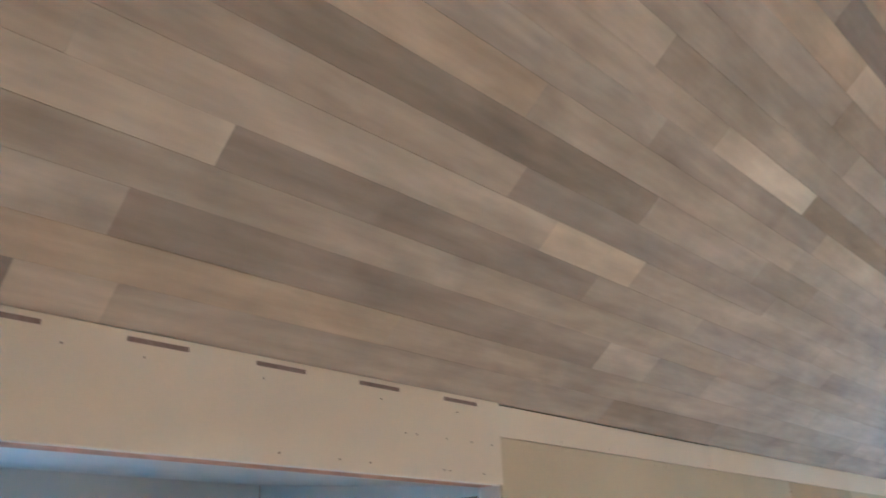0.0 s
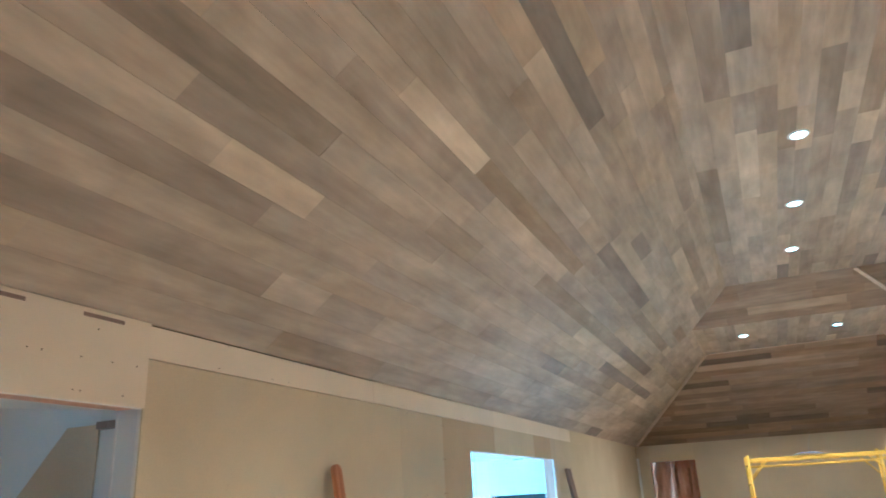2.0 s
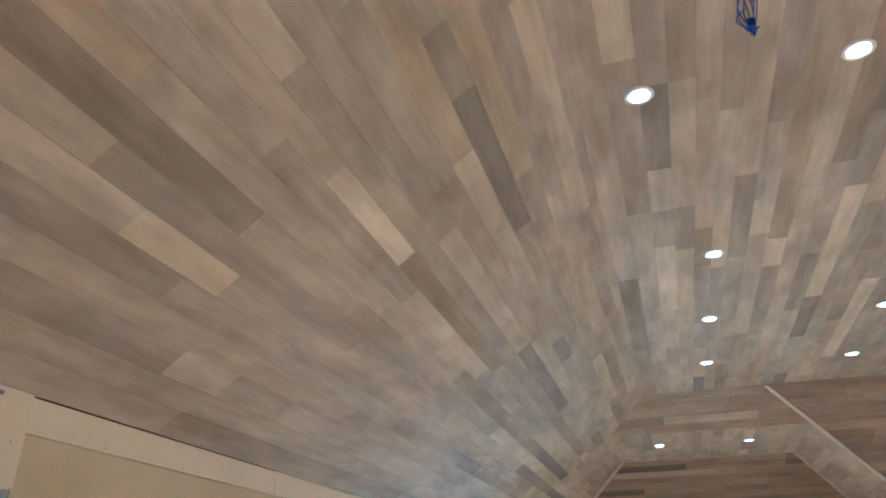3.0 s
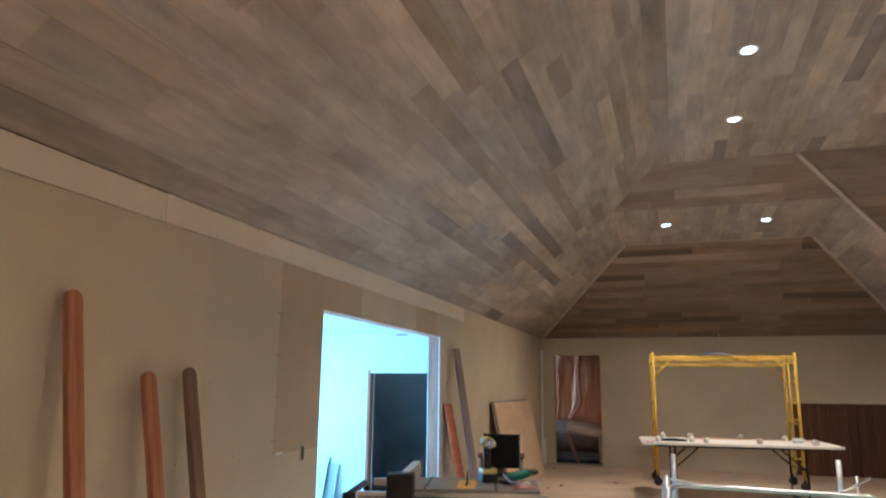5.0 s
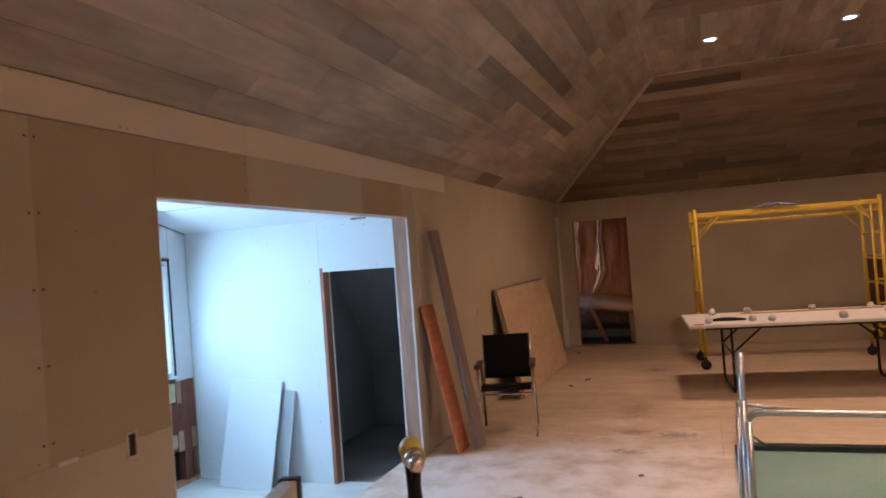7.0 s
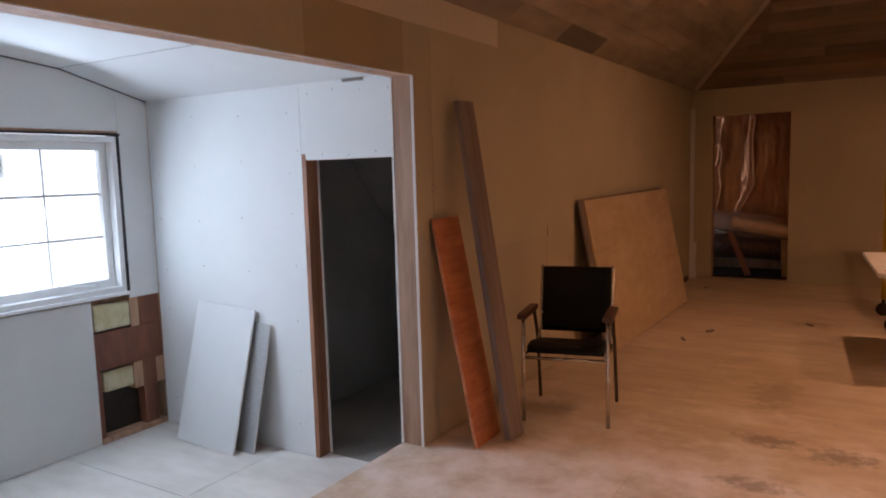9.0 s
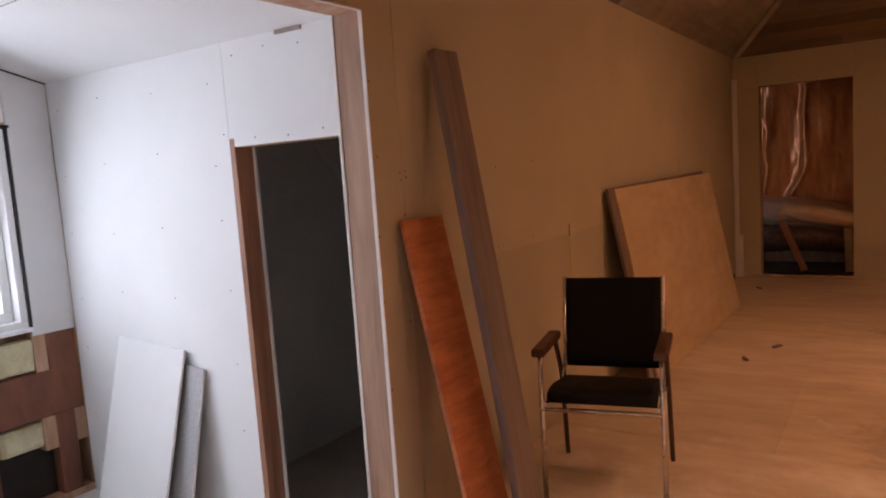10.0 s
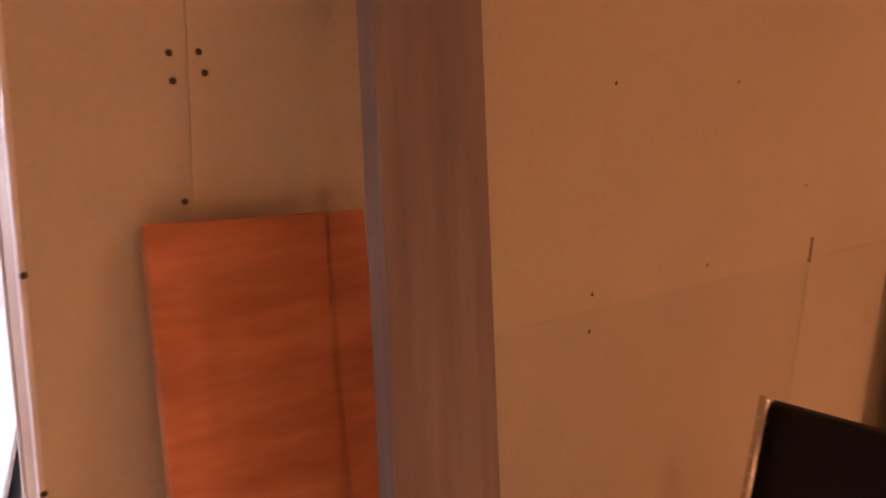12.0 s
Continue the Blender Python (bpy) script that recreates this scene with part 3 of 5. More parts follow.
        so = part("sash", sash, WHITE_PAINT, win)
        gy = (a + b) / 2
        bars = bmesh.new()
        add_box(bars, (xo - 0.002, gy - 0.007, c + s), (xo + 0.008, gy + 0.007, d - s), 0.002)
        for u in (1 / 3, 2 / 3):
            zz = c + s + u * (d - c - 2 * s)
            add_box(bars, (xo - 0.001, a + s, zz - 0.009), (xo + 0.007, b - s, zz + 0.009), 0.002)
        part("grille", bars, WHITE_PAINT, so)
        pane = part("pane", boxed((xo - 0.012, a + s - 0.01, c + s - 0.01), (xo - 0.006, b - s + 0.01, d - s + 0.01)), GLASS, so)
        pane.visible_shadow = False
        part("crank_handle", tube(bend([(xo + 0.03, b - 0.30, c + 0.03), (xo + 0.065, b - 0.28, c + 0.035), (xo + 0.06, b - 0.18, c + 0.03)], 0.02), 0.007, 8), WHITE_PAINT, so)
    if closet:
        structure("trim_torn_paper", boxed((-0.62, yn - 0.012, 2.02), (-0.47, yn - 0.002, 2.038), 0.003), BOARD_GREY)
        part("sticker", boxed((xo + 0.003, mid + 0.13, wz1 - 0.28), (xo + 0.0045, mid + 0.25, wz1 - 0.13)), STICKER, win, "small printed paper sticker")
        for i in range(3):
            part("sticker_print", boxed((xo + 0.0046, mid + 0.15, wz1 - 0.17 - i * 0.035), (xo + 0.0052, mid + 0.23, wz1 - 0.158 - i * 0.035)), GREY_BOX, win)
    for a, b, c, d in [(w0 - 0.005, w1 + 0.018, wz1 - 0.007, wz1 + 0.009), (w1 - 0.008, w1 + 0.008, wz0 - 0.01, wz1), (w0 - 0.012, w0 + 0.012, wz0 - 0.01, wz1)]:
        part("sealing_tape", boxed((XW - 0.05, a, c), (XW + 0.002, b, d), 0.002), TAPE, win)
    part("window_sill", boxed((xo, w0, wz0 - 0.012), (XW + 0.02, w1, wz0 + 0.012), 0.004), WHITE_PAINT, win)


STUD_RED = material("red_brown_stud", (0.19, 0.08, 0.042), (0.34, 0.165, 0.095), 0.65, grain=(14, 14, 1.2), bump=0.2, spot=((0.14, 0.07, 0.05), 6.0, 0.64, 0.7))
WAINSCOT_RED = material("red_brown_framing", (0.14, 0.048, 0.027), (0.23, 0.085, 0.045), 0.65, grain=(8, 8, 2), bump=0.2)
dormer(12.40, 3.0, WINDOWS[0], "north", True)
dormer(5.42, 3.0, WINDOWS[1], "south", False)

# closet behind the small doorway, its shade put into the surface colours
cl = bmesh.new()
add_box(cl, (-1.6, 14.6, STEP - 0.1), (-T, 14.7, 2.4))
add_box(cl, (-1.7, 12.5, STEP - 0.1), (-1.6, 14.7, 2.4))
structure("wall_closet", cl, DRYWALL_GREY_SHADE)
cl = bmesh.new()
vs = [cl.verts.new(p) for p in ((-1.6, 12.5, 2.0), (-T, 12.5, 2.0), (-T, 13.3, 2.0), (-1.6, 13.3, 2.0), (-T, 14.6, 0.55), (-1.6, 14.6, 0.55))]
cl.faces.new((vs[0], vs[1], vs[2], vs[3]))
cl.faces.new((vs[3], vs[2], vs[4], vs[5]))
structure("ceiling_closet", cl, DRYWALL_GREY_SHADE)
# floor colour darkened to carry the closet's shade
CLOSET_FLOOR = material("shaded_closet_floor", (0.28, 0.265, 0.25), (0.40, 0.38, 0.355), 0.8, grain=(2, 2, 2), bump=0.15)
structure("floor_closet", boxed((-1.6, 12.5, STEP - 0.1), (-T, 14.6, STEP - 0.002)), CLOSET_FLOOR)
structure("baseboard_closet", boxed((-0.9, 14.2, STEP), (-0.2, 14.24, STEP + 0.05), 0.003), STUD)

# riser under the hall floor's edge
structure("trim_floor_edge", boxed((-T - 0.003, YS, STEP - 0.1), (-T + 0.001, YD, -0.002)), SUBFLOOR)

# ---- ceiling of stained planks ----
def clip(poly, border):
    """Sutherland-Hodgman: poly cut by a convex, counter-clockwise border."""
    out = poly
    for (ax, ay), (bx, by) in zip(border, border[1:] + border[:1]):
        src, out = out, []
        for i, p in enumerate(src):
            q = src[i - 1]
            sp = (bx - ax) * (p[1] - ay) - (by - ay) * (p[0] - ax)
            sq = (bx - ax) * (q[1] - ay) - (by - ay) * (q[0] - ax)
            if (sp >= 0) != (sq >= 0):
                u = sq / (sq - sp)
                out.append((q[0] + u * (p[0] - q[0]), q[1] + u * (p[1] - q[1])))
            if sp >= 0:
                out.append(p)
        if len(out) < 3:
            return []
    return out


ceiling_verts, ceiling_faces, ceiling_slots = [], [], []
rng = random.Random(11)


def laid(border, height, normal, along, edges, slot0, marked=(), first=None):
    """Planks in rows between the edges (plan distance across), cut to the border; along: 'x' or 'y'."""
    pts = [tuple(p) for p in border]
    area = sum(a[0] * b[1] - b[0] * a[1] for a, b in zip(pts, pts[1:] + pts[:1]))
    if area < 0:
        pts = pts[::-1]
    k = 1 if along == "y" else 0
    lo, hi = min(p[k] for p in pts), max(p[k] for p in pts)
    n = Vector(normal).normalized()
    for row, (e0, e1) in enumerate(zip(edges, edges[1:])):
        own = sorted((m for m in marked if m[0] == row), key=lambda m: m[1])
        pieces, at = [], lo - rng.uniform(0.0, 1.2)
        while at < hi:
            nxt = next((m for m in own if m[2] > at + 1e-6), None)
            if nxt and abs(nxt[1] - at) < 1e-6:
                pieces.append((at, nxt[2], nxt[3]))
                at = nxt[2]
                continue
            end = at + rng.choice((0.7, 1.0, 1.3, 1.6, 1.9, 2.2, 2.5)) + rng.uniform(-0.1, 0.1)
            if nxt and end > nxt[1] - 0.3:
                end = nxt[1]
            pieces.append((at, end, rng.choices((0, 1, 2, 3, 4, 5), (44, 4, 5, 9, 20, 18))[0]))
            at = end
        for a, b, tint in pieces:
            c0, c1, a, b = e0 + 0.0004, e1 - 0.0004, a + 0.0003, b - 0.0003
            quad = [(c0, a), (c1, a), (c1, b), (c0, b)] if along == "y" else [(a, c0), (b, c0), (b, c1), (a, c1)]
            poly = clip(quad, pts)
            if len(poly) < 3:
                continue
            off = rng.uniform(0, 0.0022)
            base = len(ceiling_verts)
            low = [Vector((x, y, height(x, y))) - n * off for x, y in poly]
            top = [v + n * 0.012 for v in low]
            ceiling_verts.extend(low + top)
            m = len(low)
            faces = [tuple(base + i for i in range(m))[::-1], tuple(base + m + i for i in range(m))]
            faces += [(base + i, base + (i + 1) % m, base + m + (i + 1) % m, base + m + i) for i in range(m)]
            ceiling_faces.extend(faces)
            ceiling_slots.extend([slot0 + tint] * len(faces))
    # dark felt above the planks
    base = len(ceiling_verts)
    ceiling_verts.extend(Vector((x, y, height(x, y))) + n * 0.011 for x, y in pts)
    ceiling_verts.extend(Vector((x, y, height(x, y))) + n * 0.06 for x, y in pts)
    m = len(pts)
    faces = [tuple(base + i for i in range(m))[::-1], tuple(base + m + i for i in range(m))]
    ceiling_faces.extend(faces)
    ceiling_slots.extend([12] * 2)


def rows(a, b, w):
    n = max(1, round((b - a) / w))
    return [a + (b - a) * i / n for i in range(n + 1)]


COS = 1 / math.hypot(1, SL)
left_edges = [s * COS for s in (0, .177, .335, .515, .673, .828, .985, 1.132, 1.29, 1.445, 1.59, 1.722, 1.866, 2.02, 2.175, 2.33, 2.48, 2.635, 2.79, 2.945, 3.05)]
# planks told apart by their stain: row, from, to, stain
MARKED = [(0, 3.4, 6.2, 0), (1, 2.2, 4.5, 5), (1, 4.5, 7.4, 0), (2, 3.3, 5.82, 4), (2, 5.82, 6.3, 0), (2, 6.3, 6.95, 0), (2, 6.95, 8.6, 0),
          (3, 2.4, 4.7, 0), (3, 4.7, 6.1, 5), (3, 6.1, 7.1, 5), (3, 7.1, 9.1, 0), (4, 3.5, 5.4, 4), (4, 5.4, 6.4, 0), (4, 6.4, 8.3, 4), (5, 3.0, 4.95, 5), (5, 4.95, 5.64, 2),
          (5, 5.64, 7.9, 0), (6, 2.6, 4.62, 0), (6, 4.62, 6.9, 4), (6, 6.9, 8.9, 0), (7, 3.1, 5.41, 3), (7, 5.41, 6.55, 0), (7, 6.55, 7.25, 3), (7, 7.25, 10.15, 4),
          (8, 3.2, 4.47, 5), (8, 4.47, 6.8, 5), (8, 6.8, 8.4, 0), (9, 3.0, 5.14, 0), (9, 5.14, 6.88, 4), (9, 6.88, 8.7, 0), (10, 3.2, 5.52, 0), (10, 5.52, 6.51, 2),
          (10, 6.51, 8.87, 3), (11, 4.1, 4.89, 2), (11, 4.89, 7.32, 0), (11, 7.32, 9.3, 4), (12, 4.5, 6.6, 0), (12, 8.9, 11.2, 1), (13, 4.8, 6.2, 0), (14, 4.8, 6.1, 5), (14, 6.1, 7.0, 5),
          (15, 5.68, 7.16, 1), (15, 7.16, 8.6, 0), (16, 4.8, 6.65, 5), (16, 6.65, 7.4, 4), (17, 5.2, 7.1, 4), (18, 5.4, 7.6, 5), (19, 5.7, 7.5, 4)]
FLAT_MARKED = [(0, 5.1, 6.61, 5), (0, 6.61, 7.95, 0), (1, 4.6, 6.13, 5), (1, 6.13, 7.95, 4), (2, 4.8, 6.4, 0), (2, 7.95, 8.6, 4), (3, 6.4, 7.93, 0), (3, 7.93, 8.7, 4), (4, 6.62, 8.35, 5), (4, 8.35, 9.1, 3),
               (5, 8.37, 9.18, 2), (6, 7.6, 9.0, 4), (7, 8.0, 8.6, 2), (11, 8.0, 10.2, 2), (12, 8.3, 9.6, 0), (13, 9.2, 11.0, 3), (14, 9.9, 12.4, 2), (15, 8.2, 10.4, 4), (9, 10.1, 11.6, 2), (8, 9.3, 10.8, 4)]
left = lambda x, y: HW + SL * x
laid([(0, YS), (XA, YS), (XA, YA), (XB, YB), (0, YB)], left, (-SL, 0, 1), "y", left_edges, 0, MARKED)
laid([(0, YB), (XB, YB), (XB, YC), (0, YD)], left, (-SL, 0, 1), "y", left_edges, 0)
laid([(XA, YS), (WM - XA, YS), (WM - XA, YA), (XA, YA)], lambda x, y: H1, (0, 0, 1), "y", [XA, 2.6, 2.78, 2.945, 3.10, 3.24, 3.37, 3.525] + rows(3.68, WM - XA, 0.15), 0, FLAT_MARKED)
end = lambda x, y: H2 - SL * (y - YB)
e_rows = rows(YA, YB, 0.12)
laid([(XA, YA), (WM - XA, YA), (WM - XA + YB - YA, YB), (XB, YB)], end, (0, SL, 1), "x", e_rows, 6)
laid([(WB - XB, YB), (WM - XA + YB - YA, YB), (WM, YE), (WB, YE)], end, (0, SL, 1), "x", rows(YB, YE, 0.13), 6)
laid([(XB, YB), (WB - XB, YB), (WB - XB, YC), (XB, YC)], lambda x, y: H2, (0, 0, 1), "y", rows(XB, WB - XB, 0.15), 0)
laid([(WB - XB, YB), (WB, YE), (WB, YD), (WB - XB, YC)], lambda x, y: HW + SL * (WB - x), (SL, 0, 1), "y", rows(WB - XB, WB, 0.13), 0)
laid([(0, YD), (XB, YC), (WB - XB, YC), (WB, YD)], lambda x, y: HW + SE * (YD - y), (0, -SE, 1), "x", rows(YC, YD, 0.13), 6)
laid([(WM - XA, YS), (WM, YS), (WM, YE), (WM - XA, YA)], lambda x, y: HW + SL * (WM - x), (SL, 0, 1), "y", rows(WM - XA, WM, 0.13), 0)
me = bpy.data.meshes.new("ceiling")
me.from_pydata(ceiling_verts, [], ceiling_faces)
for m in (*PLANK_Y, *PLANK_X, GAP):
    me.materials.append(m)
me.polygons.foreach_set("material_index", ceiling_slots)
me.update()
tagged(new("ceiling", me), kind="structure")

# trim strips on hips and valleys
def strip(name, a, b, w, t, mat=TRIM_WOOD, lift=0.006):
    a, b = Vector(a), Vector(b)
    d = (b - a)
    m = Matrix.Translation((a + b) / 2 - Vector((0, 0, lift))) @ d.to_track_quat("Y", "Z").to_matrix().to_4x4()
    return structure(name, boxed((-w / 2, -d.length / 2, -t / 2), (w / 2, d.length / 2, t / 2), 0.003, m), mat)


strip("trim_hip", (0.05, YD - 0.06, HW + 0.02), (XB, YC, H2), 0.07, 0.018, lift=0.016)
strip("trim_hip", (WB - 0.05, YD - 0.05, HW + 0.02), (WB - XB, YC, H2), 0.05, 0.016)
strip("trim_flat_edge", (XB, YB, H2), (XB, YC, H2), 0.025, 0.012)
strip("trim_flat_edge", (XB, YC, H2), (WB - XB, YC, H2), 0.025, 0.012)
strip("trim_valley", (WB - XA, YA, H1 - 0.004), (WB, YE, HW + 0.02), 0.06, 0.02, lift=0.014)
strip("trim_hip", (WM - XA, YA, H1), (WM, YE, HW), 0.06, 0.02, lift=0.01)

# ---- hall floor of plywood sheets ----
floor = structure("floor", boxed((-T, YS, -0.16), (WM, YD + T, -0.014)), GAP)
yy, r = YS, 0
while yy < YD + T:
    y1 = min(yy + 1.22, YD + T)
    xx = -T - (0.0 if r % 2 else 1.22)
    while xx < WM:
        x0, x1 = max(xx, -T), min(xx + 2.44, WM)
        if x1 - x0 > 0.05:
            panel("floor_panel", (x0 + 0.0007, yy + 0.0007, -0.014), (x1 - 0.0007, y1 - 0.0007, 0.0), SUBFLOOR, floor, 0.0008)
        xx += 2.44
    yy, r = yy + 1.22, r + 1

# screw heads and marks in the drywall
bm = bmesh.new()


def dot(y, z, r=0.004, x=0.0025):
    bm.verts.ensure_lookup_table()
    c = [bm.verts.new((x, y + r * math.cos(a), z + r * math.sin(a))) for a in [i * math.pi / 4 for i in range(8)]]
    bm.faces.new(c)


for y, z in [(12.352, 1.414), (12.384, 1.417), (12.355, 1.385), (12.39, 1.395), (12.362, 1.254), (12.224, 1.475), (12.2, 1.19), (12.2, 0.95), (12.205, 0.62), (12.21, 1.74), (12.352, 0.85),
             (13.1, 1.411), (13.49, 1.428), (13.08, 1.04), (13.08, 0.97), (13.45, 1.05), (12.83, 1.05), (13.85, 1.2), (13.08, 0.6), (10.06, 2.2), (10.06, 2.06), (10.0, 2.2), (10.0, 2.06), (10.6, 2.1)]:
    dot(y, z)
for i in range(40):
    dot(rng.uniform(5.4, 9.3), rng.choice((0.99, 0.93, 2.22, 2.27, 2.4, rng.uniform(1.1, 2.1))), 0.0035, 0.0055)
for y in (8.69, 8.73):
    for i in range(5):
        dot(y, 1.05 + i * 0.28, 0.006)
for i in range(16):
    dot(rng.uniform(3.2, 5.3), rng.choice((2.06, 2.2, 2.33)), 0.004, 0.0145)
for x in (-2.32, -1.93, -1.5, -1.07):
    for i in range(7):
        c, h = x + rng.uniform(-0.02, 0.02), -0.15 + i * 0.34 + rng.uniform(-0.05, 0.05)
        bm.faces.new([bm.verts.new((c + 0.004 * math.cos(a), 12.3985, h + 0.004 * math.sin(a))) for a in [k * math.pi / 4 for k in range(8)]])
for i in range(9):
    c, h = -1.0 + i * 0.1, 1.62 + 0.36 * (i % 2) + rng.uniform(-0.02, 0.02)
    bm.faces.new([bm.verts.new((c + 0.004 * math.cos(a), 12.3985, h + 0.004 * math.sin(a))) for a in [k * math.pi / 4 for k in range(8)]])
tagged(mesh_object("screw_heads", bm, SCREW), "dark screw heads in the bare drywall", "screws", kind="stuff")
# slots cut along the header panel
for i in range(8):
    y = 5.19 - i * 0.49
    structure("trim_slot", boxed((0.011, y - 0.22, 2.376), (0.0135, y, 2.394), 0.001), BOARD_GREY)
panel("scuff", (-0.001, 13.922, 1.0), (0.0028, 13.929, 1.065), SCREW, wall_west, 0.0005)
panel("paper_scrap", (0.0, 8.74, 0.957), (0.006, 8.83, 0.974), WHITE_PLASTIC, wall_west, 0.002)
structure("baseboard_offcut", boxed((0.002, 17.3, 0.001), (0.022, 18.45, 0.06), 0.003), WAINSCOT)
structure("trim_corner_pipe", boxed((0.004, 18.57, 0.46), (0.05, 18.625, 2.18), 0.006), WHITE_PAINT)
structure("trim_corner_pipe_cover", boxed((0.004, 18.55, 0.01), (0.085, 18.63, 0.47), 0.006), WHITE_PAINT)
# outlet box cut and white scrap in the seam
ob = thing("outlet_box", "empty wall outlet box with a pale rim", "outlet", pose(0.002, 9.098, 0.945))
fr = bmesh.new()
for a, b, c, d in [(-0.03, 0.03, 0.045, 0.055), (-0.03, 0.03, -0.055, -0.045), (-0.03, -0.02, -0.045, 0.045), (0.02, 0.03, -0.045, 0.045)]:
    add_box(fr, (0, a, c), (0.006, b, d), 0.001)
part("rim", fr, LABEL, ob)
part("box_back", boxed((-0.001, -0.02, -0.045), (0.0015, 0.02, 0.045)), BLACK_PLASTIC, ob)
ob = thing("outlet_box", "black outlet box in the dormer wall", "outlet", pose(XW + 0.003, 10.99, 0.09))
part("box_back", boxed((-0.001, -0.03, -0.05), (0.004, 0.03, 0.05), 0.002), BLACK_PLASTIC, ob)


# ---- things: downlights and wires in the ceiling ----
def downlight(x, y, z):
    ob = thing("downlight", "recessed round ceiling downlight, switched on", "ceiling light", pose(x, y, z), "recessed downlights")
    part("trim_ring", lathe([(0.062, 0.004), (0.085, 0.004), (0.088, -0.004), (0.080, -0.010), (0.064, -0.010), (0.060, -0.004)], 24), WHITE_PAINT, ob)
    part("lens", lathe([(0.0605, -0.004), (0.0605, -0.007), (0.03, -0.009)], 24), LAMP_GLOW, ob)
    return ob


# includes the four unseen southern ones that were added
for x, y, z in LAMPS:
    downlight(x, y, z)

wires = thing("wire_bundle", "bundle of loose bright blue wires hanging from the ceiling", "wires", pose(3.31, 5.79, H1))
for i in range(7):
    a = i * 0.9
    part("wire", tube(bend([(0.02 * math.cos(a), 0.02 * math.sin(a), 0), (0.05 * math.cos(a + 1), 0.05 * math.sin(a), -0.12), (0.015 * math.cos(a * 2), 0.02, -0.24 - 0.01 * i), (0.03 * math.cos(a), -0.02, -0.27)], 0.08), 0.003, 6), BLUE_WIRE, wires)
part("wire_loop", tube([(0.0 - 0.06 * math.sin(u * math.pi), 0, -0.12 - 0.14 * u) for u in [i / 10 for i in range(11)]], 0.003, 6), BLUE_WIRE, wires)
part("tape_wrap", boxed((-0.02, -0.02, -0.25), (0.02, 0.02, -0.2), 0.01), BLUE_WIRE, wires)


# ---- leaning lumber ----
def board_between(name, label, bottom, top, width, thick, across, mat, category="board", rounded=False, group=""):
    """A board whose middle line runs from bottom to top; across: the direction of its width."""
    b, t = Vector(bottom), Vector(top)
    up = (t - b).normalized()
    ax = (Vector(across) - Vector(across).dot(up) * up).normalized()
    nz = ax.cross(up)
    length = (t - b).length
    m = Matrix.Translation(b) @ Matrix((ax, nz, up)).transposed().to_4x4()
    ob = tagged(new(name), label, category, group)
    ob.matrix_basis = m
    if rounded:
        w, n = width / 2, 8
        outline = [(-w, 0), (w, 0), (w, length - w)] + [(w * math.cos(i * math.pi / n), length - w + w * math.sin(i * math.pi / n)) for i in range(1, n)] + [(-w, length - w)]
        bm = extrude_shape(outline, thick, "y", 0.004)
    else:
        bm = boxed((-width / 2, 0, 0), (width / 2, thick, length), 0.003)
    me = bpy.data.meshes.new(name)
    bm.to_mesh(me)
    bm.free()
    me.materials.append(mat)
    parent = ob
    child = new("board_body", me)
    child.parent = parent
    if category == "drywall":
        part("cut_edge", boxed((width / 2, 0.001, 0.002), (width / 2 + 0.003, thick - 0.001, length - 0.002), 0.001), GYPSUM, ob)
        part("cut_edge", boxed((-width / 2 - 0.003, 0.001, 0.002), (-width / 2, thick - 0.001, length - 0.002), 0.001), GYPSUM, ob)
    return ob


RAIL_BROWN = material("brown_rail", (0.15, 0.10, 0.062), (0.26, 0.18, 0.12), 0.6, grain=(14, 14, 1.2), bump=0.2)
RAIL_ORANGE = material("orange_rail", (0.30, 0.125, 0.05), (0.47, 0.24, 0.11), 0.6, grain=(16, 16, 1.2), bump=0.2)
HANDRAIL = [((0.42, 6.78, 0.004), (0.04, 6.89, 1.80), RAIL_ORANGE, "brown round-ended wooden rail leaning on the bare wall"),
            ((0.447, 7.252, 0.004), (0.045, 7.40, 1.46), RAIL_ORANGE, "reddish round-ended wooden rail leaning on the bare wall"),
            ((0.42, 7.57, 0.004), (0.045, 7.71, 1.49), RAIL_BROWN, "grey-brown round-ended wooden rail leaning on the bare wall")]
for b, t, m, lab in HANDRAIL:
    board_between("wooden_rail", lab, b, t, 0.085, 0.035, (0, 1, 0), m, "lumber", True, "leaning rails")

board_between("plywood_plank", "orange plywood offcut leaning on the wall beside the opening", (0.26, 12.432, 0.002), (0.012, 12.444, 1.232), 0.27, 0.019, (0, 1, 0), PLY_ORANGE, "plank")
board_between("long_board", "long weathered grey-brown board leaning on the wall", (0.37, 12.525, 0.012), (0.05, 12.6, 1.868), 0.137, 0.04, (0.12, 1, 0), BOARD_GREY, "board")
board_between("plywood_sheet", "pale plywood sheet leaning on the wall behind the chair", (0.30, 15.75, 0.004), (0.06, 15.75, 1.222), 2.4, 0.02, (0.02, 1, 0), PLY_PALE, "plywood")
# added sheet: gives the shadow band and ply edges beside the pale one
board_between("plywood_sheet", "grey-brown sheet added behind the pale one for its shadow band", (0.262, 15.68, 0.004), (0.03, 15.67, 1.238), 2.4, 0.02, (0.012, 1, 0), BOARD_GREY, "plywood")
board_between("drywall_offcut", "grey-white drywall offcut leaning on the dormer wall", (-1.755, 12.165, STEP + 0.003), (-1.70, 12.378, 0.625), 0.55, 0.013, (-1, 0, 0), DRYWALL_GREY, "drywall")
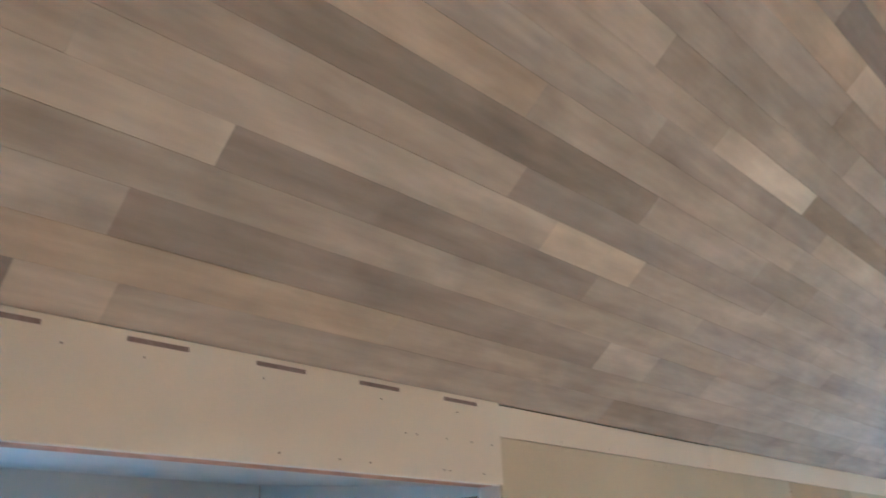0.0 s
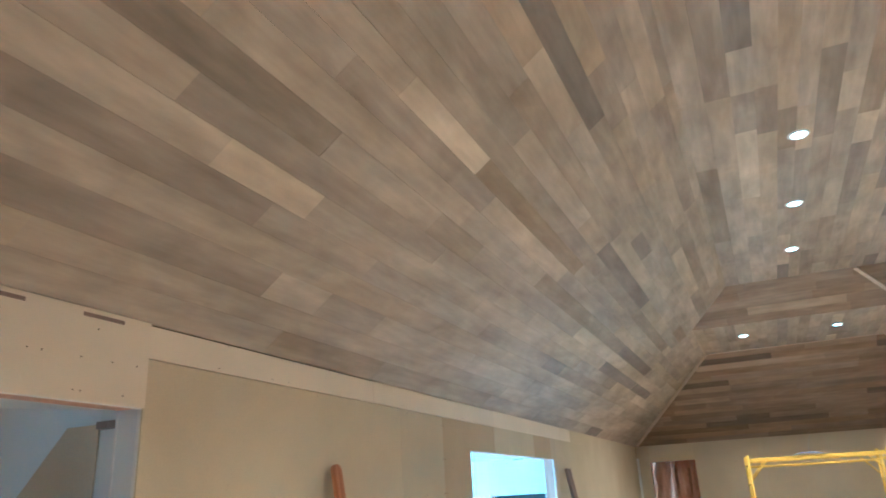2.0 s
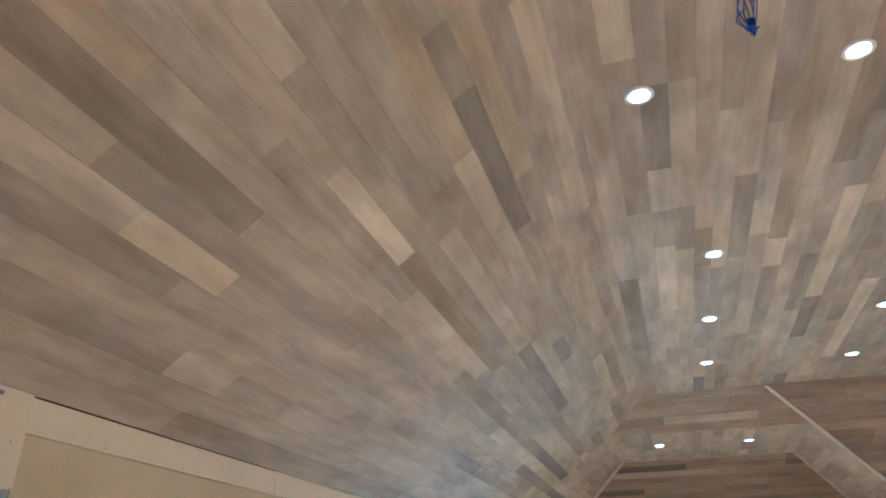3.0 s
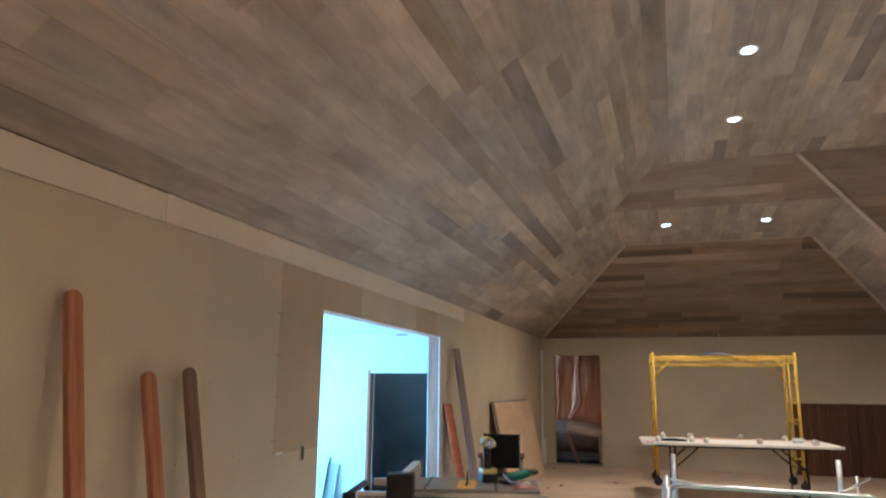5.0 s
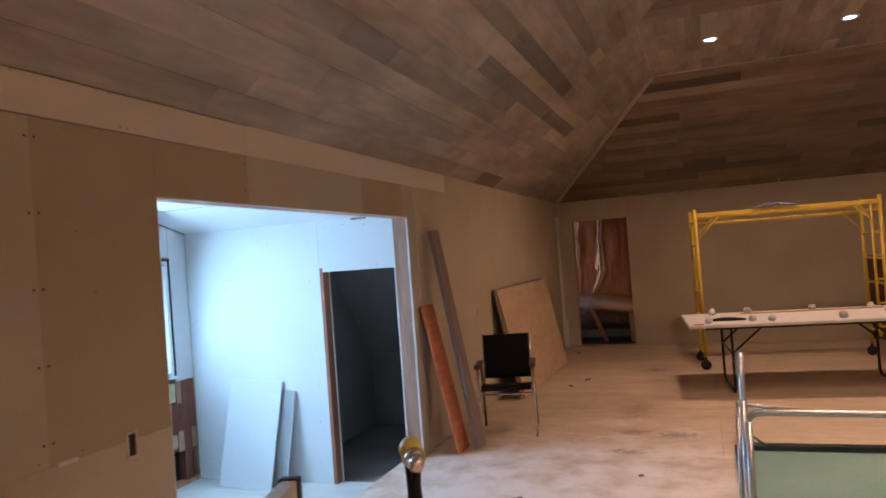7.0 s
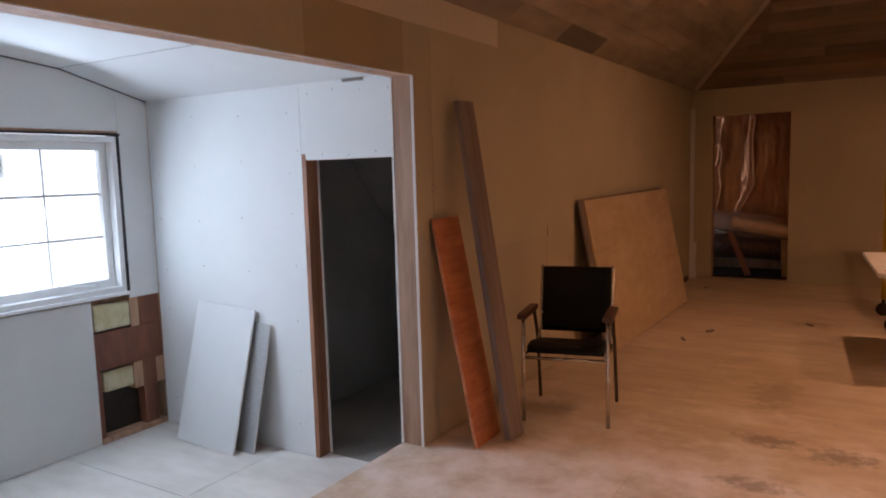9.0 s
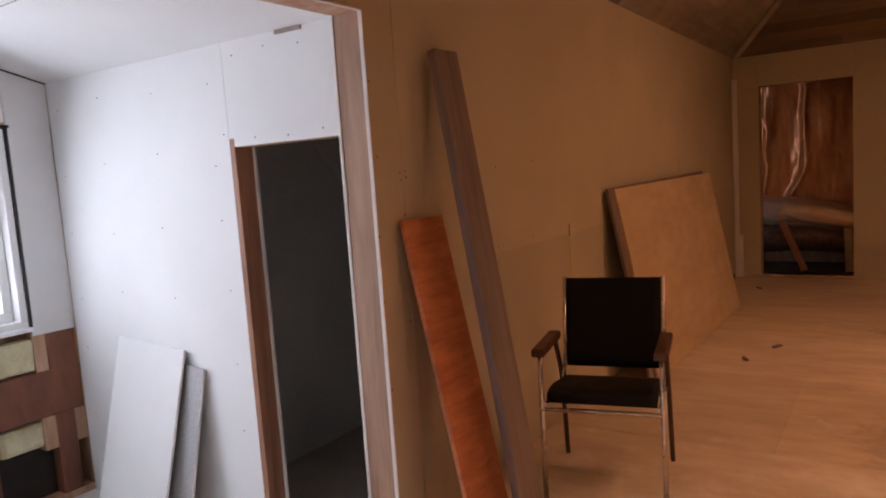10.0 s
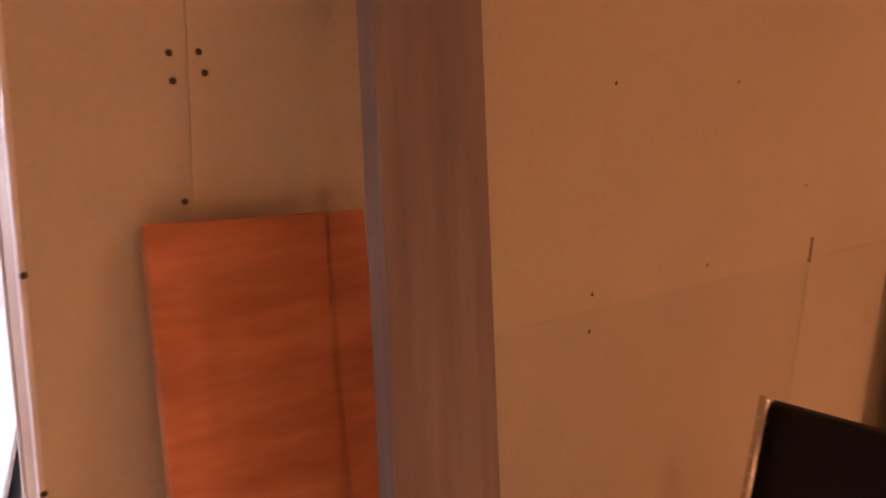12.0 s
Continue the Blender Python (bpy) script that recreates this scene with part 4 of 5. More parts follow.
board_between("drywall_offcut", "narrow grey drywall offcut behind the larger one", (-1.66, 12.24, STEP + 0.003), (-1.587, 12.385, 0.545), 0.58, 0.012, (-1, 0, 0), DRYWALL_GREY_SHADE, "drywall")


# ---- chair ----
def chair():
    ob = thing("armchair", "chrome-framed stacking armchair with black vinyl seat and back", "chair", pose(0.5, 13.1, 0, 0, 0, 12))
    w, r = 0.245, 0.0115
    for s, nm in ((-1, "a"), (1, "b")):
        part("front_leg", tube(bend([(s * w, -0.24, 0.0), (s * w, -0.23, 0.40), (s * w, -0.225, 0.625)], 0.05), r, 10), CHROME, ob)
        part("back_leg", tube(bend([(s * w, 0.25, 0.0), (s * (w - 0.005), 0.17, 0.42), (s * (w - 0.005), 0.05, 0.63)], 0.06), r * 0.95, 10), DARK_STEEL, ob)
        part("armrest", boxed((s * w - 0.028, -0.27, 0.615), (s * w + 0.028, 0.09, 0.65), 0.012), DARK_ARM, ob)
        part("back_post", tube(bend([(s * (w - 0.022), 0.12, 0.40), (s * (w - 0.022), 0.18, 0.50), (s * (w - 0.022), 0.265, 0.868)], 0.06), 0.0105, 10), CHROME, ob)
        part("side_rail", tube([(s * (w - 0.012), -0.23, 0.405), (s * (w - 0.012), 0.18, 0.385)], 0.009, 8), CHROME, ob)
    part("front_rail", tube([(-w, -0.232, 0.385), (w, -0.232, 0.385)], 0.010, 10), CHROME, ob)
    part("rear_rail", tube([(-w, 0.19, 0.38), (w, 0.19, 0.38)], 0.010, 10), CHROME, ob)
    seat = bmesh.new()
    bmesh.ops.create_grid(seat, x_segments=14, y_segments=14, size=0.5)
    for v in seat.verts:
        x, y = v.co.x * 2, v.co.y * 2
        v.co = Vector((x * 0.222, y * 0.225 - 0.01, 0.445 - 0.02 * (1 - x * x) * (1 - y * y) - 0.042 * y + 0.004 * math.sin(9 * x) * (1 - abs(y)) - 0.035 * max(0, -y) ** 3))
    top = seat.faces[:]
    ext = bmesh.ops.extrude_face_region(seat, geom=top)
    for v in [e for e in ext["geom"] if isinstance(e, bmesh.types.BMVert)]:
        v.co.z -= 0.036
    bmesh.ops.recalc_face_normals(seat, faces=seat.faces[:])
    part("seat", smooth(seat), BLACK_VINYL, ob)
    back = bmesh.new()
    bmesh.ops.create_grid(back, x_segments=12, y_segments=10, size=0.5)
    for v in back.verts:
        x, u = v.co.x * 2, v.co.y + 0.5
        v.co = Vector((x * 0.212, 0.168 + 0.089 * u + 0.02 * (1 - x * x) * math.sin(math.pi * u), 0.462 + 0.398 * u))
    ext = bmesh.ops.extrude_face_region(back, geom=back.faces[:])
    for v in [e for e in ext["geom"] if isinstance(e, bmesh.types.BMVert)]:
        v.co.y += 0.025
    bmesh.ops.recalc_face_normals(back, faces=back.faces[:])
    part("backrest", smooth(back), BLACK_VINYL, ob)


DARK_STEEL = material("dark_tube", (0.10, 0.075, 0.055), (0.16, 0.12, 0.09), 0.4, 0.7, bump=0.05)
chair()


# ---- table saw on its rolling stand ----
def table_saw():
    ob = thing("table_saw", "yellow and black portable table saw on a rolling stand", "table saw", pose(1.42, 8.165, 0, 0, 0, 14))
    z = 0.883
    # body
    body = extrude_shape([(-0.222, 0.535), (0.338, 0.535), (0.338, 0.845), (-0.222, 0.845)], 0.50, "y", 0.012)
    bmesh.ops.translate(body, verts=body.verts[:], vec=(0, 0.06, 0))
    bo = part("housing", body, SAW_YELLOW, ob)
    part("side_panel", boxed((-0.245, 0.052, 0.53), (-0.218, 0.54, 0.84), 0.008), BLACK_PLASTIC, ob)
    part("side_panel", boxed((0.334, 0.052, 0.53), (0.362, 0.54, 0.84), 0.008), BLACK_PLASTIC, ob)
    part("base_tray", boxed((-0.27, 0.02, 0.495), (0.385, 0.58, 0.54), 0.014), BLACK_PLASTIC, ob)
    pl = part("name_plate", boxed((-0.19, 0.052, 0.757), (0.048, 0.0585, 0.828), 0.003), NAMEPLATE, bo)
    part("plate_shape", boxed((-0.17, 0.0495, 0.772), (0.028, 0.0525, 0.813), 0.002), SAW_YELLOW, bo)
    sw = part("switch_box", boxed((-0.195, 0.045, 0.55), (-0.118, 0.062, 0.735), 0.005), BLACK_PLASTIC, bo)
    part("switch_paddle", boxed((-0.185, 0.034, 0.56), (-0.128, 0.047, 0.672), 0.007), RED_PLASTIC, bo)
    wheel = lathe([(0.02, 0), (0.062, 0.0), (0.066, 0.018), (0.056, 0.032), (0.02, 0.036)], 24, pose(0, 0, 0, 90, 0, 0))
    bmesh.ops.translate(wheel, verts=wheel.verts[:], vec=(-0.025, 0.055, 0.645))
    hw = part("height_wheel", wheel, BLACK_PLASTIC, ob)
    part("wheel_knob", tube([(-0.03, 0.03, 0.60), (-0.03, -0.03, 0.59)], [0.012, 0.016], 10), BLACK_PLASTIC, hw)
    low = [radians(-86 + i * 6) for i in range(11)]
    arc = [(0.04 + 0.215 * math.cos(a), 0.845 + 0.215 * math.sin(a)) for a in low]
    arc += [(0.04 + (0.205 - 0.045 * (a - low[0])) * math.cos(a), 0.845 + (0.205 - 0.045 * (a - low[0])) * math.sin(a)) for a in reversed(low)]
    sc = extrude_shape(arc, 0.004, "y")
    bmesh.ops.translate(sc, verts=sc.verts[:], vec=(0, 0.056, 0))
    part("bevel_scale", sc, ALUMINIUM, bo)
    part("bevel_lock", boxed((0.105, 0.03, 0.632), (0.15, 0.058, 0.656), 0.006), BLACK_PLASTIC, bo)
    tag = extrude_shape([(0.16, 0.552), (0.32, 0.552), (0.32, 0.617)], 0.004, "y")
    bmesh.ops.translate(tag, verts=tag.verts[:], vec=(0, 0.0555, 0))
    part("warning_label", tag, WARNING, bo)
    part("plate_screw", tube([(0.30, 0.052, 0.80), (0.30, 0.06, 0.80)], 0.008, 8), BLACK_STEEL, bo)
    knob = lathe([(0.008, 0), (0.026, 0.0), (0.028, 0.014), (0.02, 0.02)], 14, pose(0.215, 0.05, 0.785, 90, 0, 0))
    part("rail_knob", knob, BLACK_PLASTIC, ob)
    # top
    part("table_top", boxed((-0.30, 0.03, z - 0.035), (0.30, 0.545, z), 0.006), CAST_TOP, ob)
    part("extension_top", boxed((0.306, 0.03, z - 0.035), (0.44, 0.545, z), 0.006), CAST_TOP, ob)
    for u in (-0.175, 0.2):
        part("mitre_slot", boxed((u, 0.028, z - 0.001), (u + 0.018, 0.547, z + 0.0008)), BLACK_STEEL, ob)
    for v0 in (-0.012, 0.55):
        part("rail", boxed((-0.52, v0, z - 0.056), (0.475, v0 + 0.035, z - 0.016), 0.004), ALUMINIUM, ob)
    part("rail_groove", boxed((-0.51, -0.0145, z - 0.043), (0.47, -0.011, z - 0.037)), BLACK_PLASTIC, ob)
    th = part("throat_plate", boxed((0.0, 0.075, z - 0.002), (0.10, 0.41, z + 0.003), 0.002), SAW_YELLOW, ob)
    part("blade_slot", boxed((0.042, 0.13, z + 0.0025), (0.057, 0.33, z + 0.004)), BLACK_STEEL, th)
    part("riving_knife", extrude_shape([(0.20, z), (0.36, z), (0.35, z + 0.06), (0.28, z + 0.05)], 0.006, "x"), BLACK_STEEL, ob).location.x = 0.047
    # fence
    fence = boxed((-0.29, -0.06, z + 0.002), (-0.24, 0.60, z + 0.085), 0.003)
    fe = part("rip_fence", fence, FENCE_GREY, ob)
    part("fence_head", boxed((-0.35, -0.10, z - 0.05), (-0.215, 0.02, z + 0.085), 0.012), BLACK_PLASTIC, fe)
    part("fence_lever", boxed((-0.30, -0.075, z - 0.065), (-0.05, -0.035, z - 0.035), 0.01), BLACK_PLASTIC, fe)
    part("fence_tail", boxed((-0.30, 0.595, z - 0.03), (-0.235, 0.635, z + 0.09), 0.008), BLACK_PLASTIC, fe)
    part("push_stick_hook", boxed((0.39, 0.01, z - 0.17), (0.42, 0.035, z - 0.062), 0.008), BLACK_PLASTIC, ob)
    # stand: tube frame, yellow brackets, wheels and feet
    for v in (0.08, 0.52):
        part("stand_tube", tube(bend([(-0.55, v, z - 0.10), (-0.33, v, 0.52), (0.30, v, 0.485), (0.45, v, 0.56)], 0.06), 0.017, 10), BLACK_STEEL, ob)
    part("stand_handle", tube(bend([(-0.55, 0.06, z - 0.11), (-0.57, 0.06, z - 0.04), (-0.57, 0.54, z - 0.04), (-0.55, 0.54, z - 0.11)], 0.05), 0.019, 10), BLACK_STEEL, ob)
    part("handle_grip", boxed((-0.60, 0.01, z - 0.125), (-0.53, 0.05, z - 0.025), 0.015), BLACK_PLASTIC, ob)
    for u, v in ((-0.30, 0.07), (-0.30, 0.53), (0.41, 0.07), (0.41, 0.53)):
        leg = extrude_shape([(-0.075, 0.26), (0.075, 0.26), (0.06, 0.535), (-0.06, 0.535)], 0.03, "y", 0.006)
        bmesh.ops.translate(leg, verts=leg.verts[:], vec=(u, v - 0.015, 0))
        lo = part("leg_bracket", leg, SAW_YELLOW, ob)
        part("bracket_bolt", tube([(u, v - 0.022, 0.41), (u, v + 0.02, 0.41)], 0.010, 8), BLACK_STEEL, lo)
    part("corner_tube", tube(bend([(0.33, 0.04, 0.575), (0.47, 0.04, 0.575), (0.49, 0.10, 0.55), (0.49, 0.50, 0.55), (0.33, 0.56, 0.575)], 0.05), 0.019, 10), BLACK_STEEL, ob)
    part("foot", tube(bend([(0.43, 0.05, 0.385), (0.58, 0.02, 0.385), (0.67, 0.0, 0.435), (0.73, 0.0, 0.43), (0.79, 0.02, 0.36), (0.80, 0.05, 0.018)], 0.03), 0.018, 10), BLACK_STEEL, ob)
    part("foot", tube(bend([(0.40, 0.05, 0.36), (0.30, 0.0, 0.37), (0.20, -0.02, 0.45), (0.16, -0.03, 0.43), (0.14, -0.03, 0.018)], 0.03), 0.018, 10), BLACK_STEEL, ob)
    part("foot", tube(bend([(0.41, 0.53, 0.30), (0.46, 0.56, 0.1), (0.50, 0.57, 0.018)], 0.06), 0.017, 10), BLACK_STEEL, ob)
    part("foot", tube(bend([(-0.30, 0.53, 0.34), (-0.33, 0.56, 0.1), (-0.34, 0.57, 0.018)], 0.06), 0.017, 10), BLACK_STEEL, ob)
    part("foot", tube(bend([(-0.30, 0.07, 0.34), (-0.33, 0.03, 0.1), (-0.34, 0.02, 0.018)], 0.06), 0.017, 10), BLACK_STEEL, ob)
    for v in (0.0, 0.6):
        ty = lathe([(0.05, -0.025), (0.125, -0.025), (0.14, -0.012), (0.14, 0.012), (0.125, 0.025), (0.05, 0.025)], 24, pose(-0.47, v, 0.29, 90, 0, 0))
        t = part("wheel", ty, CASTER, ob)
        part("hub", lathe([(0.015, -0.03), (0.085, -0.028), (0.085, 0.028), (0.015, 0.03)], 18, pose(-0.47, v, 0.29, 90, 0, 0)), SAW_YELLOW, t)
    part("axle", tube([(-0.47, 0.0, 0.29), (-0.47, 0.6, 0.29)], 0.012, 8), BLACK_STEEL, ob)
    for v in (0.07, 0.53):
        part("wheel_strut", tube([(-0.47, v, 0.29), (-0.30, v, 0.40)], 0.014, 8), BLACK_STEEL, ob)
    part("power_cord", tube(bend([(-0.2, 0.3, 0.52), (-0.33, 0.25, 0.50), (-0.36, 0.1, 0.44), (-0.25, 0.05, 0.47)], 0.07), 0.006, 8), BLACK_PLASTIC, ob)
    return ob


FENCE_GREY = material("fence_grey", (0.42, 0.41, 0.38), (0.52, 0.51, 0.47), 0.45, 0.4, bump=0.04)
NAMEPLATE = material("dark_gold_plate", (0.10, 0.06, 0.012), (0.14, 0.085, 0.016), 0.4, bump=0)
WARNING = material("brown_label", (0.32, 0.16, 0.04), (0.42, 0.22, 0.05), 0.5, bump=0)
table_saw()

# tools lying on the saw
SAW = pose(1.42, 8.165, 0.884, 0, 0, 14)


def on_saw(u, v, w=0, turn=0):
    return SAW @ pose(u, v, w, 0, 0, turn)


DRILL_LIME = material("dull_yellow", (0.42, 0.37, 0.05), (0.54, 0.47, 0.08), 0.4, bump=0.04, spot=((0.2, 0.17, 0.08), 9, 0.66, 0.5))
dr = thing("cordless_drill", "dull yellow and black cordless drill standing on its battery", "drill", on_saw(0.165, 0.365, 0, 14))
part("battery", boxed((-0.045, -0.06, 0.0), (0.045, 0.06, 0.045), 0.008), BLACK_PLASTIC, dr)
part("battery_cap", boxed((-0.043, -0.058, 0.045), (0.043, 0.058, 0.072), 0.008), DRILL_LIME, dr)
part("grip", tube([(0, 0.005, 0.065), (0, 0.015, 0.12), (0, 0.01, 0.19)], [0.022, 0.019, 0.023], 12), BLACK_PLASTIC, dr)
part("motor", tube([(0, 0.075, 0.215), (0, 0.05, 0.215), (0, -0.05, 0.215)], [0.028, 0.033, 0.031], 16), DRILL_LIME, dr)
part("gear_case", tube([(0, -0.05, 0.215), (0, -0.085, 0.215)], [0.029, 0.024], 16), CHROME, dr)
part("chuck", tube([(0, -0.085, 0.215), (0, -0.12, 0.215), (0, -0.14, 0.215)], [0.021, 0.02, 0.012], 14), CHROME, dr)
part("trigger", boxed((-0.008, -0.03, 0.15), (0.008, -0.008, 0.18), 0.004), BLACK_PLASTIC, dr)

sd = thing("power_tool", "green and black power tool lying on the saw", "power tool", on_saw(0.335, 0.33, 0, 20))
part("body", tube([(-0.07, 0.0, 0.03), (-0.02, 0.0, 0.035), (0.05, 0.03, 0.045), (0.11, 0.05, 0.05)], [0.022, 0.028, 0.026, 0.016], 12), GREEN_TOOL, sd)
part("grip", tube([(0.06, 0.03, 0.05), (0.14, 0.06, 0.05)], [0.02, 0.014], 12), BLACK_PLASTIC, sd)
part("base", boxed((-0.10, -0.07, 0.0), (-0.04, 0.05, 0.014), 0.005), BLACK_PLASTIC, sd)
part("cord", tube(bend([(-0.07, 0, 0.03), (-0.11, -0.04, 0.06), (-0.10, -0.14, 0.02), (-0.02, -0.16, 0.012)], 0.05), 0.006, 8), BLUE_RAG, sd)
pk = thing("blister_pack", "clear plastic pack with a pink card on the saw", "package", on_saw(0.36, 0.16, 0, 35))
part("card", boxed((-0.06, -0.05, 0.002), (0.06, 0.05, 0.005), 0.001), PINK_CARD, pk)
bub = bmesh.new()
bmesh.ops.create_icosphere(bub, subdivisions=2, radius=0.05)
for v in bub.verts:
    v.co = Vector((v.co.x * 1.0, v.co.y * 0.8, max(0.006, 0.006 + v.co.z * 0.6 + 0.006 * math.sin(60 * v.co.x))))
part("bubble", bub, CLEAR_PACK, pk)

# ---- folding table with clutter ----
TB = pose(3.242, 15.234, 0, 0, 0, 5)
tb = thing("folding_table", "broad white work table on black folding steel legs", "table", TB)
part("tabletop", boxed((-1.22, -0.61, 0.71), (1.22, 0.61, 0.745), 0.012), WHITE_PLASTIC, tb)
for s in (-1, 1):
    part("leg", tube(bend([(s * 0.80, -0.45, 0.71), (s * 0.80, -0.45, 0.06), (s * 0.80, -0.40, 0.015), (s * 0.80, 0.40, 0.015), (s * 0.80, 0.45, 0.06), (s * 0.80, 0.45, 0.71)], 0.05), 0.014, 10), BLACK_STEEL, tb)
    part("leg_brace", tube([(s * 0.80, -0.44, 0.42), (s * 0.48, -0.44, 0.705)], 0.011, 8), BLACK_STEEL, tb)
    part("leg_brace", tube([(s * 0.80, 0.44, 0.42), (s * 0.48, 0.44, 0.705)], 0.011, 8), BLACK_STEEL, tb)
    part("cross_bar", tube([(s * 0.80, -0.45, 0.42), (s * 0.80, 0.45, 0.42)], 0.010, 8), BLACK_STEEL, tb)
part("front_apron", boxed((-1.06, -0.56, 0.685), (1.06, -0.54, 0.71), 0.003), BLACK_STEEL, tb)
CLUT = random.Random(5)
for u, v in [(-1.08, -0.31), (-0.95, 0.25), (-0.62, -0.27), (-0.55, 0.22), (-0.43, -0.3), (0.17, 0.25), (0.27, -0.3), (0.77, 0.2), (1.0, -0.25)]:
    c = thing("joint_block", "small crumpled pale block on the folding table", "block", TB @ pose(u * 0.94, v * 1.6, 0.746, 0, 0, CLUT.uniform(0, 90)), "blocks on the table")
    b = bmesh.new()
    bmesh.ops.create_icosphere(b, subdivisions=2, radius=0.05)
    for w in b.verts:
        k = 1 + 0.28 * noise.noise(w.co * 30 + Vector((u * 9, v * 9, 0)))
        w.co = Vector((w.co.x * k, w.co.y * k * 0.8, max(0.0, (w.co.z + 0.035) * k * 0.85)))
    part("block_body", smooth(b), GREY_BOX if CLUT.random() < 0.5 else WHITE_PLASTIC, c)
st = thing("long_strip", "thin pale wooden strip lying on the table", "strip", TB @ pose(0.25, 0.35, 0.746, 0, 0, 1))
part("strip_body", boxed((-0.85, -0.02, 0), (0.85, 0.02, 0.015), 0.003), PLY_PALE, st)
kn = thing("utility_tool", "black hand tool lying on the table", "hand tool", TB @ pose(-0.80, -0.30, 0.746, 0, 0, 4))
part("tool_body", tube([(-0.16, 0, 0.016), (-0.04, 0.01, 0.02), (0.05, 0, 0.018), (0.17, -0.02, 0.012)], [0.014, 0.022, 0.02, 0.01], 10), BLACK_PLASTIC, kn)
rt = thing("red_tag", "small red and white tag on the table edge", "tag", TB @ pose(-1.12, -0.55, 0.746))
part("tag_body", boxed((-0.05, -0.03, 0), (0.05, 0.03, 0.006), 0.002), RED_PLASTIC, rt)
bt = thing("white_bottle", "white plastic bottle lying on the table", "bottle", TB @ pose(0.80, -0.12, 0.781))
part("bottle_body", tube([(-0.08, 0, 0), (-0.06, 0, 0), (0.05, 0.03, 0), (0.07, 0.04, 0.0), (0.10, 0.05, 0.0)], [0.02, 0.034, 0.034, 0.014, 0.012], 14), WHITE_PAINT, bt)


# ---- scaffolds ----
def scaffold(m, label, length=1.95, height=1.92, depth=0.72):
    ob = thing("scaffold", label, "scaffold", m, "yellow scaffolds")
    h0 = 0.16
    for x in (0, length):
        for y in (0, depth):
            p = part("post", tube([(x, y, h0), (x, y, height + 0.05)], 0.024, 12), SCAFF_YELLOW, ob)
            part("caster_stem", tube([(x, y, 0.10), (x, y, h0)], 0.014, 8), BLACK_STEEL, p)
            part("caster", lathe([(0.02, -0.018), (0.055, -0.018), (0.062, -0.008), (0.062, 0.008), (0.055, 0.018), (0.02, 0.018)], 16, pose(x, y, 0.063, 90, 0, 0)), CASTER, p)
        for i in range(6):
            part("rung", tube([(x, 0, 0.35 + i * 0.3), (x, depth, 0.35 + i * 0.3)], 0.015, 8), SCAFF_YELLOW, ob)
    for y in (0, depth):
        part("top_beam", boxed((0, y - 0.018, height - 0.055), (length, y + 0.018, height), 0.006), SCAFF_YELLOW, ob)
        part("lower_rail", tube([(0.02, y, height - 0.13), (length - 0.02, y, height - 0.13)], 0.012, 8), SCAFF_YELLOW, ob)
        part("brace", tube([(0, y, height - 0.36), (0.30, y, height - 0.03)], 0.012, 8), SCAFF_YELLOW, ob)
        part("brace", tube([(length, y, height - 0.36), (length - 0.30, y, height - 0.03)], 0.012, 8), SCAFF_YELLOW, ob)
    inner = tube([(length - 0.1, 0, 0.3), (length - 0.1, 0, height - 0.05)], 0.016, 10)
    part("ladder_rail", inner, SCAFF_YELLOW, ob)
    for i in range(5):
        part("step", tube([(length - 0.1, 0, 0.45 + i * 0.28), (length, 0, 0.45 + i * 0.28)], 0.012, 8), SCAFF_YELLOW, ob)
    return ob


scaffold(pose(2.21, 16.22, 0, 0, 0, 5), "yellow rolling scaffold frame behind the folding table", 2.06, 1.955)
scaffold(pose(4.93, 11.1, 0, 0, 0, 12), "yellow rolling scaffold frame standing in the hall")
rag = thing("blue_rag", "crumpled blue and white cloth on the scaffold beam", "cloth", pose(3.13, 16.30, 1.956, 0, 0, 5))
b = bmesh.new()
bmesh.ops.create_grid(b, x_segments=24, y_segments=10, size=0.5)
for v in b.verts:
    x, y = v.co.x, v.co.y
    v.co = Vector((x * 0.5, y * 0.12, 0.006 + 0.05 * max(0, 1 - (2 * x) ** 2) * abs(noise.noise(Vector((x * 9, y * 6, 1.3)))) + 0.025 * (1 - 4 * x * x)))
ext = bmesh.ops.extrude_face_region(b, geom=b.faces[:])
for v in [e for e in ext["geom"] if isinstance(e, bmesh.types.BMVert)]:
    v.co.z -= 0.004
bmesh.ops.recalc_face_normals(b, faces=b.faces[:])
part("cloth", smooth(b), BLUE_RAG, rag)
wr = thing("thin_wire", "thin pale wire rising from the scaffold beam", "wire", pose(3.17, 16.31, 1.985))
part("wire_line", tube(bend([(0, 0, 0), (-0.02, 0, 0.12), (0.04, 0, 0.26), (0.02, 0, 0.33)], 0.05), 0.004, 6), GALVANISED, wr)
ln = thing("mark_strip", "thin bright strip fixed on the far wall", "strip", pose(2.55, YD - 0.006, 2.03))
part("strip_body", boxed((-0.45, 0, -0.006), (0.35, 0.004, 0.006), 0.001), GALVANISED, ln)

# ---- tube frame round green boards on the floor ----
gf = thing("tube_frame", "galvanised tube guard frame round green boards on the floor", "guard frame", pose(0, 0, 0))
X0, X1 = 2.44, 4.02
for y0, y1 in ((9.62, 11.24), (11.30, 12.56)):
    part("green_board", boxed((X0, y0, 0.002), (X1, y1, 0.022), 0.003), GREEN_SHEET, gf)
for y in (11.27, 12.59):
    part("edge_angle", boxed((X0 - 0.03, y - 0.045, 0.002), (X1 + 0.03, y + 0.045, 0.06), 0.004), BLACK_GREEN, gf)
